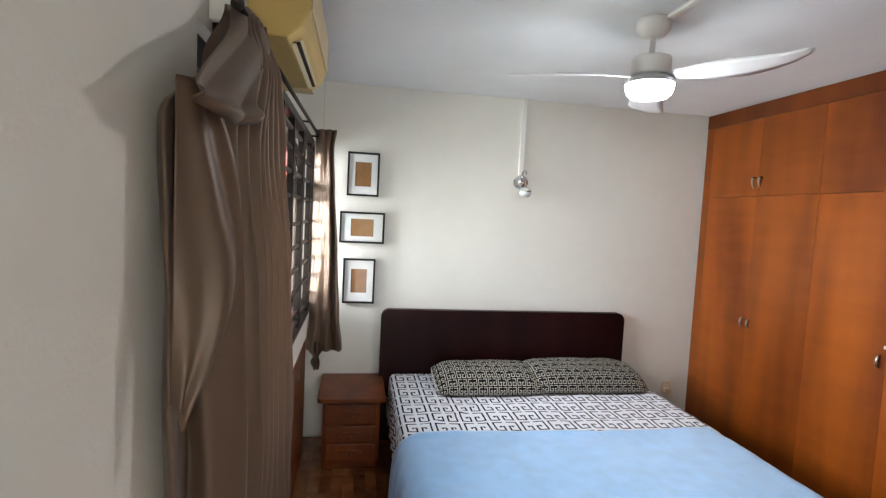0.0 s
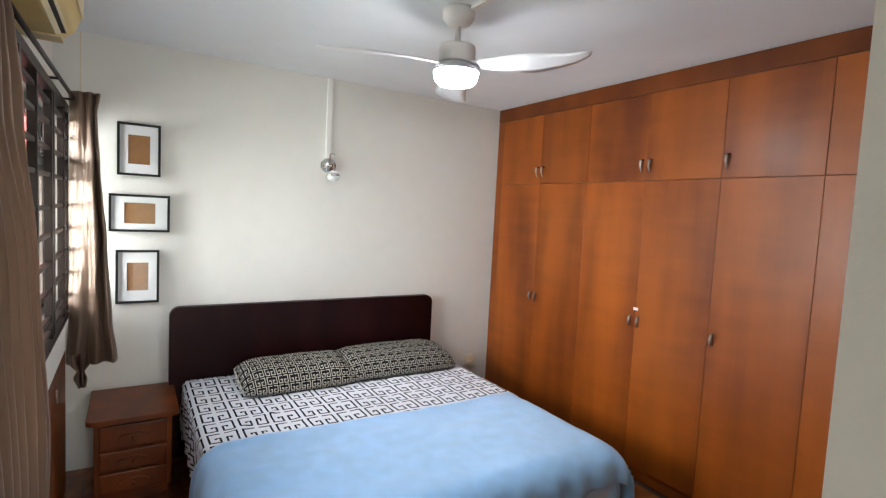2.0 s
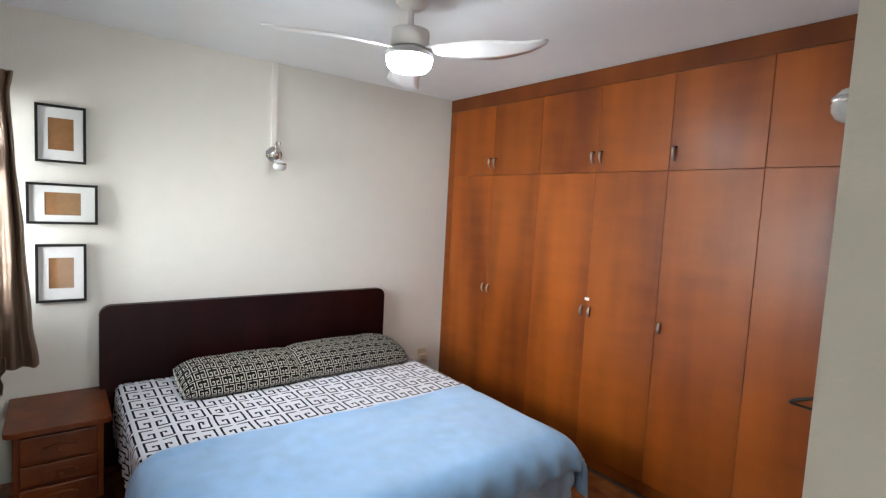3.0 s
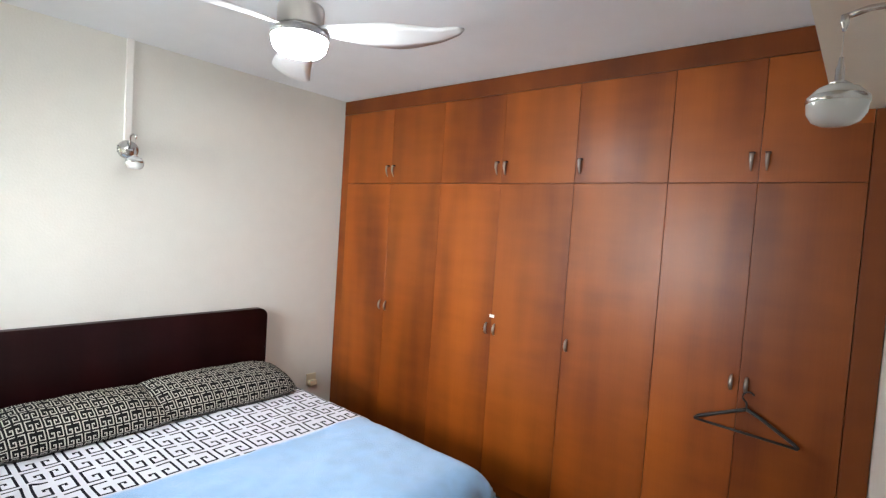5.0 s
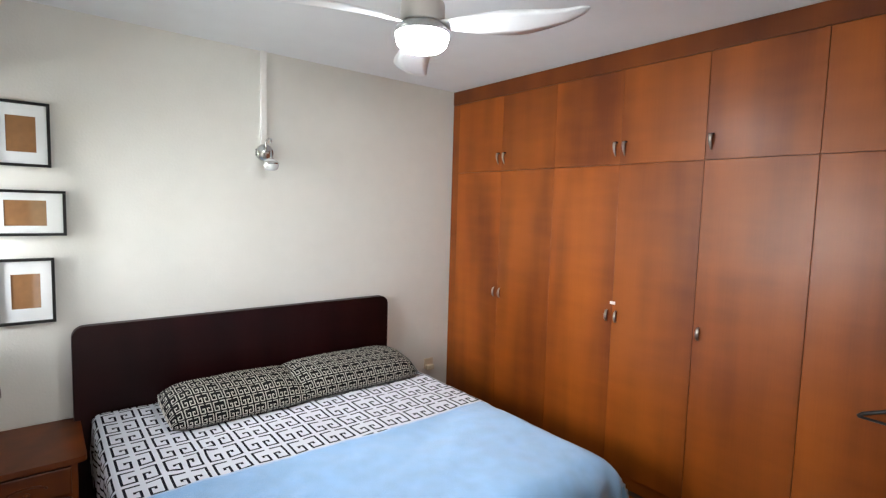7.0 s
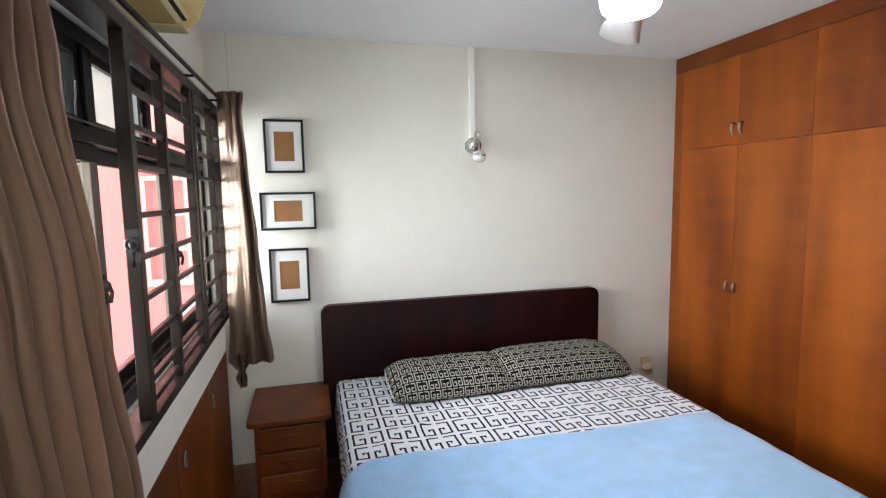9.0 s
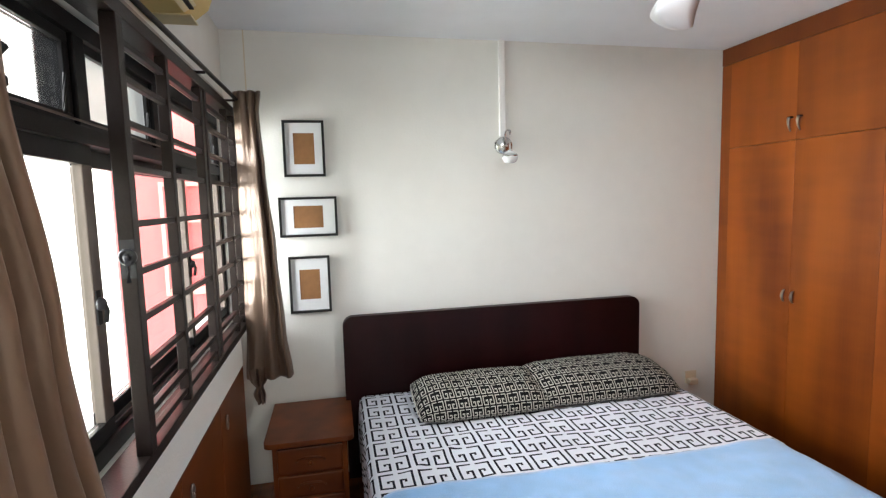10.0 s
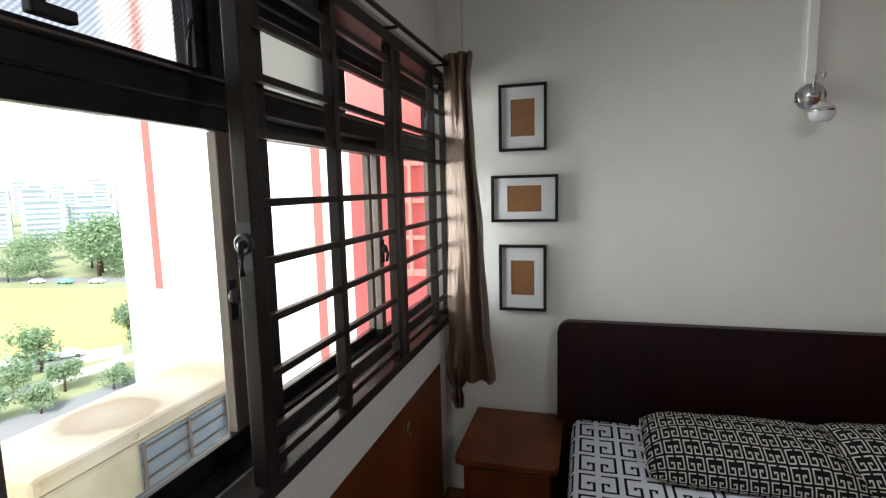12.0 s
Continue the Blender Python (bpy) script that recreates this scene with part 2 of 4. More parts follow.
ns.inputs["Scale"].default_value, ns.inputs["Detail"].default_value = 9.0, 5
va.inputs[1].default_value = (0.10, 0.10, 0.0)
shift = nt.nodes.new("ShaderNodeVectorMath")
shift.inputs[1].default_value = (-0.05, 0.03, -0.55)
nt.links.new(tc.outputs["Object"], ns.inputs["Vector"])
nt.links.new(tc.outputs["Object"], shift.inputs[0])
nt.links.new(ns.outputs["Color"], va.inputs[0])
nt.links.new(shift.outputs[0], va.inputs[2])
nt.links.new(va.outputs[0], ln.inputs[0])
nt.links.new(ln.outputs["Value"], cr.inputs[0])
for e, (pos, col) in zip([cr.color_ramp.elements[0], cr.color_ramp.elements[1]] + [cr.color_ramp.elements.new(q) for q in (0.125, 0.15, 0.24, 0.4)], ((0.0, (0.44, 0.38, 0.28)), (1.0, (0.58, 0.53, 0.41)), (0.125, (0.36, 0.28, 0.18)), (0.15, (0.50, 0.44, 0.32)), (0.24, (0.62, 0.57, 0.45)), (0.4, (0.52, 0.42, 0.26)))):
    e.position, e.color = pos, (*col, 1)
nt.links.new(cr.outputs[0], nt.nodes["Principled BSDF"].inputs["Base Color"])
nt.nodes["Principled BSDF"].inputs["Roughness"].default_value = 0.55


# ---- building helpers ----
def part(name, bm, mat, parent=None, label="", smooth=False, bevel=0.0):
    """One mesh object out of a bmesh, under a thing or under a part of one."""
    me = bpy.data.meshes.new(name)
    if bevel:
        bmesh.ops.bevel(bm, geom=list(bm.edges), offset=bevel, segments=2, affect="EDGES", profile=0.6, clamp_overlap=True)
    bm.normal_update()
    bm.to_mesh(me)
    bm.free()
    for m in (mat if isinstance(mat, (list, tuple)) else [mat]):
        me.materials.append(m)
    if smooth:
        for p in me.polygons:
            p.use_smooth = True
    ob = new(name, me)
    if parent is not None:
        ob.parent = parent
    if label:
        ob["label"] = label
    return ob


def thing(name, at, label, category, group="", rz=0):
    e = new(name)
    e.matrix_basis = pose(*at, 0, 0, rz)
    e.empty_display_size = 0.1
    return tagged(e, label, category, group)


def box(x0, y0, z0, x1, y1, z1, bm=None):
    bm = bm or bmesh.new()
    c = Matrix.Translation(((x0 + x1) / 2, (y0 + y1) / 2, (z0 + z1) / 2)) @ Matrix.Diagonal((abs(x1 - x0), abs(y1 - y0), abs(z1 - z0), 1))
    bmesh.ops.create_cube(bm, size=1, matrix=c)
    return bm


def lathe(profile, seg=32, m=Matrix(), bm=None):
    """A body turned round z from (radius, height) pairs."""
    bm = bm or bmesh.new()
    rings = []
    for r, z in profile:
        if r < 1e-5:
            rings.append([bm.verts.new(m @ Vector((0, 0, z)))])
        else:
            rings.append([bm.verts.new(m @ Vector((r * math.cos(a), r * math.sin(a), z))) for a in (2 * math.pi * i / seg for i in range(seg))])
    for a, b in zip(rings, rings[1:]):
        for i in range(seg):
            j = (i + 1) % seg
            f = [a[0], b[j], b[i]] if len(a) == 1 else [a[i], a[j], b[0]] if len(b) == 1 else [a[i], a[j], b[j], b[i]]
            if len(set(f)) > 2:
                bm.faces.new(f)
    bmesh.ops.recalc_face_normals(bm, faces=bm.faces[:])
    return bm


def tube(points, r, seg=10, bm=None, flat=1.0):
    """A round bar along points."""
    bm = bm or bmesh.new()
    pts = [Vector(p) for p in points]
    rings = []
    for i, p in enumerate(pts):
        d = (pts[min(i + 1, len(pts) - 1)] - pts[max(i - 1, 0)]).normalized()
        q = d.to_track_quat("Z", "X" if abs(d.x) < 0.9 else "Y")
        rings.append([bm.verts.new(p + q @ Vector((r * math.cos(a), flat * r * math.sin(a), 0))) for a in (2 * math.pi * k / seg for k in range(seg))])
    for a, b in zip(rings, rings[1:]):
        for k in range(seg):
            bm.faces.new([a[k], a[(k + 1) % seg], b[(k + 1) % seg], b[k]])
    bm.faces.new(rings[0][::-1])
    bm.faces.new(rings[-1])
    bmesh.ops.recalc_face_normals(bm, faces=bm.faces[:])
    return bm


def prism(outline, depth, axis="y", bm=None):
    """An outline in the x-z plane (axis y), y-z plane (x) or x-y plane (z), given depth along the axis from 0."""
    bm = bm or bmesh.new()
    put = {"y": lambda a, b, d: (a, d, b), "x": lambda a, b, d: (d, a, b), "z": lambda a, b, d: (a, b, d)}[axis]
    f = [bm.verts.new(put(a, b, 0)) for a, b in outline]
    g = [bm.verts.new(put(a, b, depth)) for a, b in outline]
    bm.faces.new(f)
    bm.faces.new(g[::-1])
    for i in range(len(f)):
        j = (i + 1) % len(f)
        bm.faces.new([f[j], f[i], g[i], g[j]])
    bmesh.ops.recalc_face_normals(bm, faces=bm.faces[:])
    return bm


def structure(name, bm, mat, label, category, bevel=0.0):
    return tagged(part(name, bm, mat, bevel=bevel), label, category, kind="structure")


# ---- the shell of the room ----
XW, XE, YN, YS, H = -0.19, 3.62, 4.0, -1.2, 2.62
WY0, WY1, WZ0, WZ1 = 1.52, 3.985, 1.00, 2.14

floor = structure("floor", box(-0.6, YS - 0.12, -0.14, XE + 0.12, YN + 0.12, -0.008), GROUT, "dark screed under a worn parquet floor", "floor")
structure("ceiling", box(-0.6, YS - 0.12, H, XE + 0.12, YN + 0.12, H + 0.14), CEIL, "white painted concrete ceiling", "ceiling")
structure("wall_north", box(-0.24, YN, 0, XE + 0.12, YN + 0.12, H), WALL, "warm white painted wall behind the bed", "wall")
structure("wall_east", box(XE, YS, 0, XE + 0.12, YN, H), WALL, "white wall behind the built-in wardrobe", "wall")
# Doorway gap added out of view and sized to let sky light in.
bm = box(-0.35, YS - 0.12, 0, 0.22, YS, H)
box(0.80, YS - 0.12, 0, XE + 0.12, YS, H, bm)
box(0.22, YS - 0.12, 2.1, 0.80, YS, H, bm)
structure("wall_south", bm, WALL, "plain white wall with an unseen doorway gap added for daylight", "wall")
bm = box(-0.35, YS, 0, XW, WY0, H)
box(-0.24, WY1, 0, XW, YN - 0.001, H, bm)
box(-0.35, WY0, 0, XW, WY1, WZ0, bm)
box(-0.35, WY0, WZ1, XW, WY1, H, bm)
structure("wall_west", bm, WALL, "white window wall with one wide opening", "wall")
# Unseen slab, added to keep direct sun out of the doorway.
structure("sun_block_slab", box(-2.0, -4.2, H, 4.0, YS - 0.121, H + 0.14), CEIL, "unseen white slab added to block sun at the doorway", "ceiling")
# Unseen grey slab, added so light bounced indoors is not green.
structure("bounce_slab", box(-2.0, -14.0, -0.14, 4.0, YS - 0.121, -0.008), PAVEM, "unseen grey slab added to bounce neutral light into the doorway", "floor")
PY, PX = 0.57, 0.895
structure("wall_partition", box(PX, PY - 0.12, 0, XE, PY, H), WALL, "white partition wall beside the wardrobe", "wall")
structure("wall_passage", box(PX, YS, 0, PX + 0.12, PY - 0.12, H), WALL, "white wall along the entrance passage", "wall")
structure("beam", box(PX, PY, 2.25, XE, 0.80, H), BEAM, "cream painted beam under the ceiling", "beam")
bm = box(0.41, YN - 0.012, 0, 3.0, YN, 0.09)
structure("baseboard", bm, MAHOGANY, "dark wooden baseboard", "baseboard")


# ---- wardrobe, one object per cabinet unit ----
XF = 3.0
SEAM, DOORTOP, PLINTH = 1.952, 2.505, 0.08


def taper(points, radii, seg=10):
    """A round body along points whose radius changes."""
    bm = bmesh.new()
    rings = []
    for p, r in zip(points, radii):
        rings.append([bm.verts.new((p[0] + 0.6 * r * math.cos(a), p[1] + r * math.sin(a), p[2])) for a in (2 * math.pi * k / seg for k in range(seg))])
    for a, c in zip(rings, rings[1:]):
        for k in range(seg):
            bm.faces.new([a[k], a[(k + 1) % seg], c[(k + 1) % seg], c[k]])
    bm.faces.new(rings[0][::-1])
    bm.faces.new(rings[-1])
    bmesh.ops.recalc_face_normals(bm, faces=bm.faces[:])
    return bm


def handle(parent, y, z, upper=False):
    if upper:
        n = 9
        pts = [(-0.006 - 0.020 * math.sin(math.pi * (0.25 + 0.75 * k / n)), 0, 0.040 - 0.080 * k / n) for k in range(n + 1)]
        ob = part("handle", taper(pts, [0.010 - 0.007 * (k / n) ** 1.5 for k in range(n + 1)]), NICKEL, parent, "brushed nickel tapered handle", smooth=True)
        part("rosette", box(-0.022, -0.010, 0.036, 0.0, 0.010, 0.044), MAHOGANY, ob, "dark handle base")
    else:
        bow = [(-0.020 * math.sin(math.pi * k / 10) - 0.003, 0, 0.036 * math.cos(math.pi * k / 10)) for k in range(11)]
        ob = part("handle", taper(bow, [0.004 + 0.0055 * math.sin(math.pi * k / 10) for k in range(11)]), NICKEL, parent, "brushed nickel bow handle", smooth=True)
    ob.location = (0, y, z)
    return ob


def wardrobe(y0, y1, splits, handles, label, notch=None):
    """A cabinet unit between y0 and y1; splits: the door edges; handles: (door number, side)."""
    w = thing("wardrobe_unit", (XF, y0, 0), label, "wardrobe", "built-in wardrobe units")
    n = y1 - y0
    part("carcass", box(0.024, 0.001, 0.0, XE - XF - 0.004, n - 0.001, 2.25 if notch else H - 0.004), VENEER, w)
    part("plinth", box(0.018, 0.002, 0.0, 0.023, n - 0.002, PLINTH), VENEER, w, "dark shadowed plinth")
    for i, (a, b) in enumerate(zip(splits, splits[1:])):
        a, b = a - y0 + 0.0007, b - y0 - 0.0007
        side = handles[i]
        for name, z0, z1, hz in (("door", PLINTH + 0.004, SEAM - 0.0015, 1.038), ("upper_door", SEAM + 0.0015, DOORTOP, 2.044)):
            if notch and name == "upper_door" and i == 0:
                nb = notch - y0
                out = [(a, z0), (b, z0), (b, z1), (nb, z1), (nb, 2.19), (a, 2.19)]
                d = part(name, prism(out, 0.020, "x"), VENEER, w, bevel=0.0015)
            else:
                d = part(name, box(0, a, z0, 0.020, b, z1), VENEER, w, bevel=0.0015)
            handle(d, a + 0.03 if side < 0 else b - 0.03, hz, name == "upper_door")
    return w


u1 = wardrobe(2.918, 3.995, [2.918, 3.412, 3.91], [1, -1], "orange-brown veneered wardrobe unit with two tall doors")
u2 = wardrobe(1.935, 2.917, [1.935, 2.425, 2.917], [1, -1], "orange-brown veneered wardrobe unit with two tall doors and a sticker")
u3 = wardrobe(1.434, 1.934, [1.434, 1.934], [1], "narrow orange-brown veneered wardrobe unit with one tall door")
u4 = wardrobe(0.668, 1.433, [0.668, 1.049, 1.433], [1, -1], "orange-brown veneered wardrobe unit notched under the beam", notch=0.815)
# side fillers and the fascia above the doors
part("filler", box(0.004, 3.912 - 2.918, 0, 0.022, 1.076, DOORTOP), VENEER, u1)
fa = tagged(part("wardrobe_fascia", box(XF + 0.003, 0.803, DOORTOP + 0.004, XF + 0.022, 3.997, H - 0.004), DARKVENEER, bevel=0.001), "dark red-brown veneered fascia between doors and ceiling", "fascia")
en = tagged(part("wardrobe_end_panel", box(XF + 0.006, 0.573, 0, XF + 0.022, 0.666, 2.246), DARKVENEER, bevel=0.001), "dark red-brown veneered end strip beside the wall", "panel")
st = part("sticker", box(-0.0015, 2.405 - 1.935, 1.11, 0.0, 2.44 - 1.935, 1.128), STICKER, u2, "small pale peeling sticker")


# ---- bed ----
BX0, BX1, BTOP, BFOOT, BHEAD = 0.475, 2.375, 0.515, 1.93, 3.90
bed = thing("bed", ((BX0 + BX1) / 2, 2.95, 0), "king size bed with a dark mahogany headboard and mattress", "bed")
bcx = (BX0 + BX1) / 2


def headboard_outline(x0, x1, z0, z1, r=0.06, n=8):
    pts = [(x0, z0)]
    for k in range(n + 1):
        a = math.pi - k * math.pi / 2 / n
        pts.append((x0 + r + r * math.cos(a), z1 - r + r * math.sin(a)))
    for k in range(n + 1):
        a = math.pi / 2 - k * math.pi / 2 / n
        pts.append((x1 - r + r * math.cos(a), z1 - r + r * math.sin(a)))
    return pts + [(x1, z0)]


hb = part("headboard", prism(headboard_outline(0.402 - bcx, 2.343 - bcx, 0.0, 0.992), 0.055, "y"), MAHOGANY, bed, "dark mahogany headboard with rounded corners", bevel=0.004)
hb.location = (0, 3.915 - 2.95, 0)
part("base", box(BX0 + 0.05 - bcx, BFOOT + 0.09 - 2.95, 0.06, BX1 - 0.05 - bcx, BHEAD - 2.95, 0.27), MAHOGANY, bed, bevel=0.01)
part("mattress", box(BX0 + 0.02 - bcx, BFOOT + 0.07 - 2.95, 0.272, BX1 - 0.02 - bcx, BHEAD - 0.005 - 2.95, BTOP - 0.03), SHEETW, bed, bevel=0.03)
for sx in (-0.8, 0.8):
    for sy in (-0.85, 0.85):
        lg = part("leg", box(-0.04, -0.04, 0, 0.04, 0.04, 0.062), MAHOGANY, bed)
        lg.location = (sx, sy, 0)

KEY = ["11111100", "10000000", "10000000", "10000000", "10000000", "10011100", "10010100", "10000100", "10000100", "10000100", "11111100", "00000000", "00000000"]


def keyed(i, j):
    """Whether the square i across, j along of the Greek key print is inked; pairs mirror one another."""
    k = i % 16
    row = KEY[j % len(KEY)]
    return row[k] == "1" if k < 8 else row[(13 - k) % 8 if k < 14 else 7] == "1"


def bend(d, r=0.05):
    """Cloth run d past an edge: how far it goes out and down."""
    if d <= 0:
        return 0.0, 0.0
    q = r * math.pi / 2
    if d < q:
        return r * math.sin(d / r), r * (1 - math.cos(d / r))
    return r, r + d - q


def drape(s, t, x0, x1, y0, top, r=0.05, lump=0.006, flare=0.0, seed=0.0):
    """Where the cloth point (s, t) lies that hangs over the sides x0, x1 and the foot y0."""
    ox, dx = (0.0, 0.0)
    x = s
    if s < x0 + r:
        ox, dx = bend(x0 + r - s, r)
        x = x0 + r - ox
    elif s > x1 - r:
        ox, dx = bend(s - x1 + r, r)
        x = x1 - r + ox
    y, dy = t, 0.0
    if t < y0 + r:
        oy, dy = bend(y0 + r - t, r)
        y = y0 + r - oy
    drop = max(dx, dy) + 0.35 * min(dx, dy)
    n = noise.noise(Vector((s * 4, t * 4, seed))) + 0.5 * noise.noise(Vector((s * 11, t * 11, seed + 3)))
    z = top - drop + lump * n * (1 if drop < 0.03 else 0)
    if drop > 0.04:
        fold = math.sin((t if dx > dy else s) * 38 + 3 * noise.noise(Vector((s * 3, t * 3, seed)))) * 0.012 * min(1, drop / 0.2)
        out = fold + flare * drop
        if dx >= dy:
            x += out if s > x1 - r else -out
        if dy > 0.02:
            y -= out
    return Vector((x, y, z))


def cloth(name, s0, s1, t0, t1, step_s, step_t, place, mats, ink=None, thick=0.004, label="", category="bedding"):
    ns, nt = round((s1 - s0) / step_s), round((t1 - t0) / step_t)
    vs = [place(s0 + (s1 - s0) * i / ns, t0 + (t1 - t0) * j / nt) for j in range(nt + 1) for i in range(ns + 1)]
    fs = [(j * (ns + 1) + i, j * (ns + 1) + i + 1, (j + 1) * (ns + 1) + i + 1, (j + 1) * (ns + 1) + i) for j in range(nt) for i in range(ns)]
    me = bpy.data.meshes.new(name)
    me.from_pydata(vs, [], fs)
    for m in mats:
        me.materials.append(m)
    if ink:
        me.polygons.foreach_set("material_index", [1 if ink(i, j) else 0 for j in range(nt) for i in range(ns)])
    me.polygons.foreach_set("use_smooth", [True] * len(fs))
    ob = new(name, me)
    if thick:
        so = ob.modifiers.new("thickness", "SOLIDIFY")
        so.thickness, so.offset = thick, -1
    return tagged(ob, label, category)


CELL = 0.0105


def crease(s, t):
    """A rumpled ridge in the sheet that runs aslant from the pillow to the bed's side."""
    d = (s - 0.60) * 0.55 - (t - 2.95) * 0.83 * 0.9
    along = (s - 0.60) * 0.83 + (t - 2.95) * 0.55
    if -0.05 < along < 0.55:
        return 0.014 * math.exp(-(d / 0.018) ** 2) * (0.6 + 0.6 * noise.noise(Vector((along * 14, 2, 0)))) * math.sin(math.pi * (along + 0.05) / 0.6)
    return 0.0


def sheet_place(s, t):
    v = drape(s, t, BX0, BX1, 1.9, BTOP, 0.045, 0.007, 0.0, 1.0)
    v.z += crease(s, t)
    v.z -= 0.05 * max(0.0, (t - 3.8)) + 0.02 * min(1.0, max(0.0, (2.80 - t) / 0.04))
    return v


cloth("fitted_sheet", BX0 - 0.30, BX1 + 0.30, 2.55, 3.895, CELL, CELL * 1.05, sheet_place, [SHEETW, SHEETK], lambda i, j: keyed(i, -j), 0.003, "white cotton bed sheet with a black Greek key print", "bed sheet")
HEMBLUE = material("pale_blue_lining", (0.36, 0.52, 0.76), 0.95, 0, 14, 0.08, 0.3, 260, sheen=0.3)


def blanket_place(s, t):
    v = drape(s, t + 0.014 * noise.noise(Vector((s * 3, 0, 7))), BX0 - 0.03, BX1 + 0.015, BFOOT, BTOP + 0.018, 0.13, 0.009, 0.05, 5.0)
    v.z += 0.012 * noise.noise(Vector((s * 1.7, t * 1.7, 9))) + 0.012 * math.exp(-((t - 2.80) / 0.03) ** 2) * (0.5 + noise.noise(Vector((s * 2.5, 4, 1))))
    return v


cloth("blanket", BX0 - 0.42, BX1 + 0.26, BFOOT - 0.12, 2.815, 0.02, 0.02, blanket_place, [FLEECE], None, 0.008, "light blue fleece blanket spread over the foot of the bed", "blanket")
cloth("under_blanket", BX0 + 0.02, BX1 + 0.14, BFOOT - 0.34, 2.2, 0.02, 0.02, lambda s, t: drape(s, t, BX0 + 0.01, BX1 - 0.025, BFOOT + 0.035, BTOP - 0.012, 0.10, 0.0, 0.0, 2.0), [HEMBLUE], None, 0.004, "pale blue under-blanket hanging below the fleece at the foot", "blanket")


def pillow(name, at, lx, ly, h, rz, rx, label):
    cw, ch = 0.0043, 0.0041
    nx, ny = round(lx / cw), round(ly / ch)
    bm_v, fs, idx = [], [], []
    for sgn in (1, -1):
        base = len(bm_v)
        for j in range(ny + 1):
            for i in range(nx + 1):
                u, v = 2 * i / nx - 1, math.sin(math.pi / 2 * (2 * j / ny - 1))
                f = max(0.0, (1 - abs(u) ** 6)) ** 0.6 * max(0.0, (1 - abs(v) ** 2.6)) ** 0.6
                pin = 1 - 0.03 * abs(v) ** 3
                pin2 = 1 - 0.08 * abs(u) ** 5
                w = 0.010 * noise.noise(Vector((u * 3 + at[0], v * 2, sgn))) + 0.004 * noise.noise(Vector((u * 12, v * 7 + at[0], sgn)))
                bm_v.append((u * lx / 2 * pin, v * ly / 2 * pin2, sgn * f * h * (0.62 if sgn > 0 else 0.30) + w * f))
        for j in range(ny):
            for i in range(nx):
                q = (base + j * (nx + 1) + i, base + j * (nx + 1) + i + 1, base + (j + 1) * (nx + 1) + i + 1, base + (j + 1) * (nx + 1) + i)
                fs.append(q if sgn > 0 else q[::-1])
                idx.append(1 if keyed(i, -j) else 0)
    me = bpy.data.meshes.new(name)
    me.from_pydata(bm_v, [], fs)
    me.materials.append(PILLOWK)
    me.materials.append(PILLOWW)
    me.polygons.foreach_set("material_index", idx)
    me.polygons.foreach_set("use_smooth", [True] * len(fs))
    ob = new(name, me)
    ob.matrix_basis = pose(*at, rx, 0, rz)
    return tagged(ob, label, "pillow", "pillows on the bed")


pillow("pillow", (1.14, 3.60, 0.565), 0.76, 0.43, 0.172, 0, 8, "plump black and cream Greek key patterned pillow")
pillow("pillow", (1.845, 3.615, 0.572), 0.90, 0.44, 0.180, -1, 8, "plump black and cream Greek key patterned pillow overlapping its twin")


# ---- nightstand ----
ns = thing("nightstand", (0.21, 3.705, 0), "reddish-brown wooden nightstand with carved drawer fronts", "nightstand")
NZ = 0.490
part("body", box(-0.185, -0.215, 0.05, 0.185, 0.25, NZ - 0.026), NIGHTWOOD, ns, bevel=0.004)
part("plinth", box(-0.175, -0.20, 0.0, 0.175, 0.24, 0.05), NIGHTWOOD, ns, bevel=0.006)


def tabletop_outline(x, y0, y1, r=0.035):
    pts = []
    for cx, cy, a0 in ((x - r, y0 + r, -90), (x - r, y1 - 0.01, 0), (-x + r, y1 - 0.01, 90), (-x + r, y0 + r, 180)):
        rr = r if cy < 0 else 0.01
        cx2 = cx if cy < 0 else math.copysign(x - 0.01, cx)
        pts += [(cx2 + rr * math.cos(radians(a0 + 15 * k)), cy + rr * math.sin(radians(a0 + 15 * k))) for k in range(7)]
    return pts


tp = part("top", prism(tabletop_outline(0.220, -0.255, 0.275), 0.026, "z"), NIGHTWOOD, ns, bevel=0.005)
tp.location = (0, 0, NZ - 0.026)
for z0, z1 in ((0.315, 0.445), (0.195, 0.30), (0.07, 0.18)):
    dr = part("drawer", box(-0.16, -0.232, z0, 0.16, -0.214, z1), NIGHTWOOD, ns, bevel=0.006)
    zc = (z0 + z1) / 2
    arc = [(0.07 * math.cos(math.pi * k / 12), -0.234, zc + 0.022 * math.sin(math.pi * k / 12) - 0.008) for k in range(13)]
    part("carving", tube(arc, 0.005, 6), NIGHTWOOD, dr, smooth=True)
    part("knob", lathe([(0, 0), (0.007, 0.002), (0.006, 0.010), (0.012, 0.016), (0.010, 0.024), (0, 0.026)], 14, pose(0, -0.231, zc - 0.012, 90)), NIGHTWOOD, dr, smooth=True)


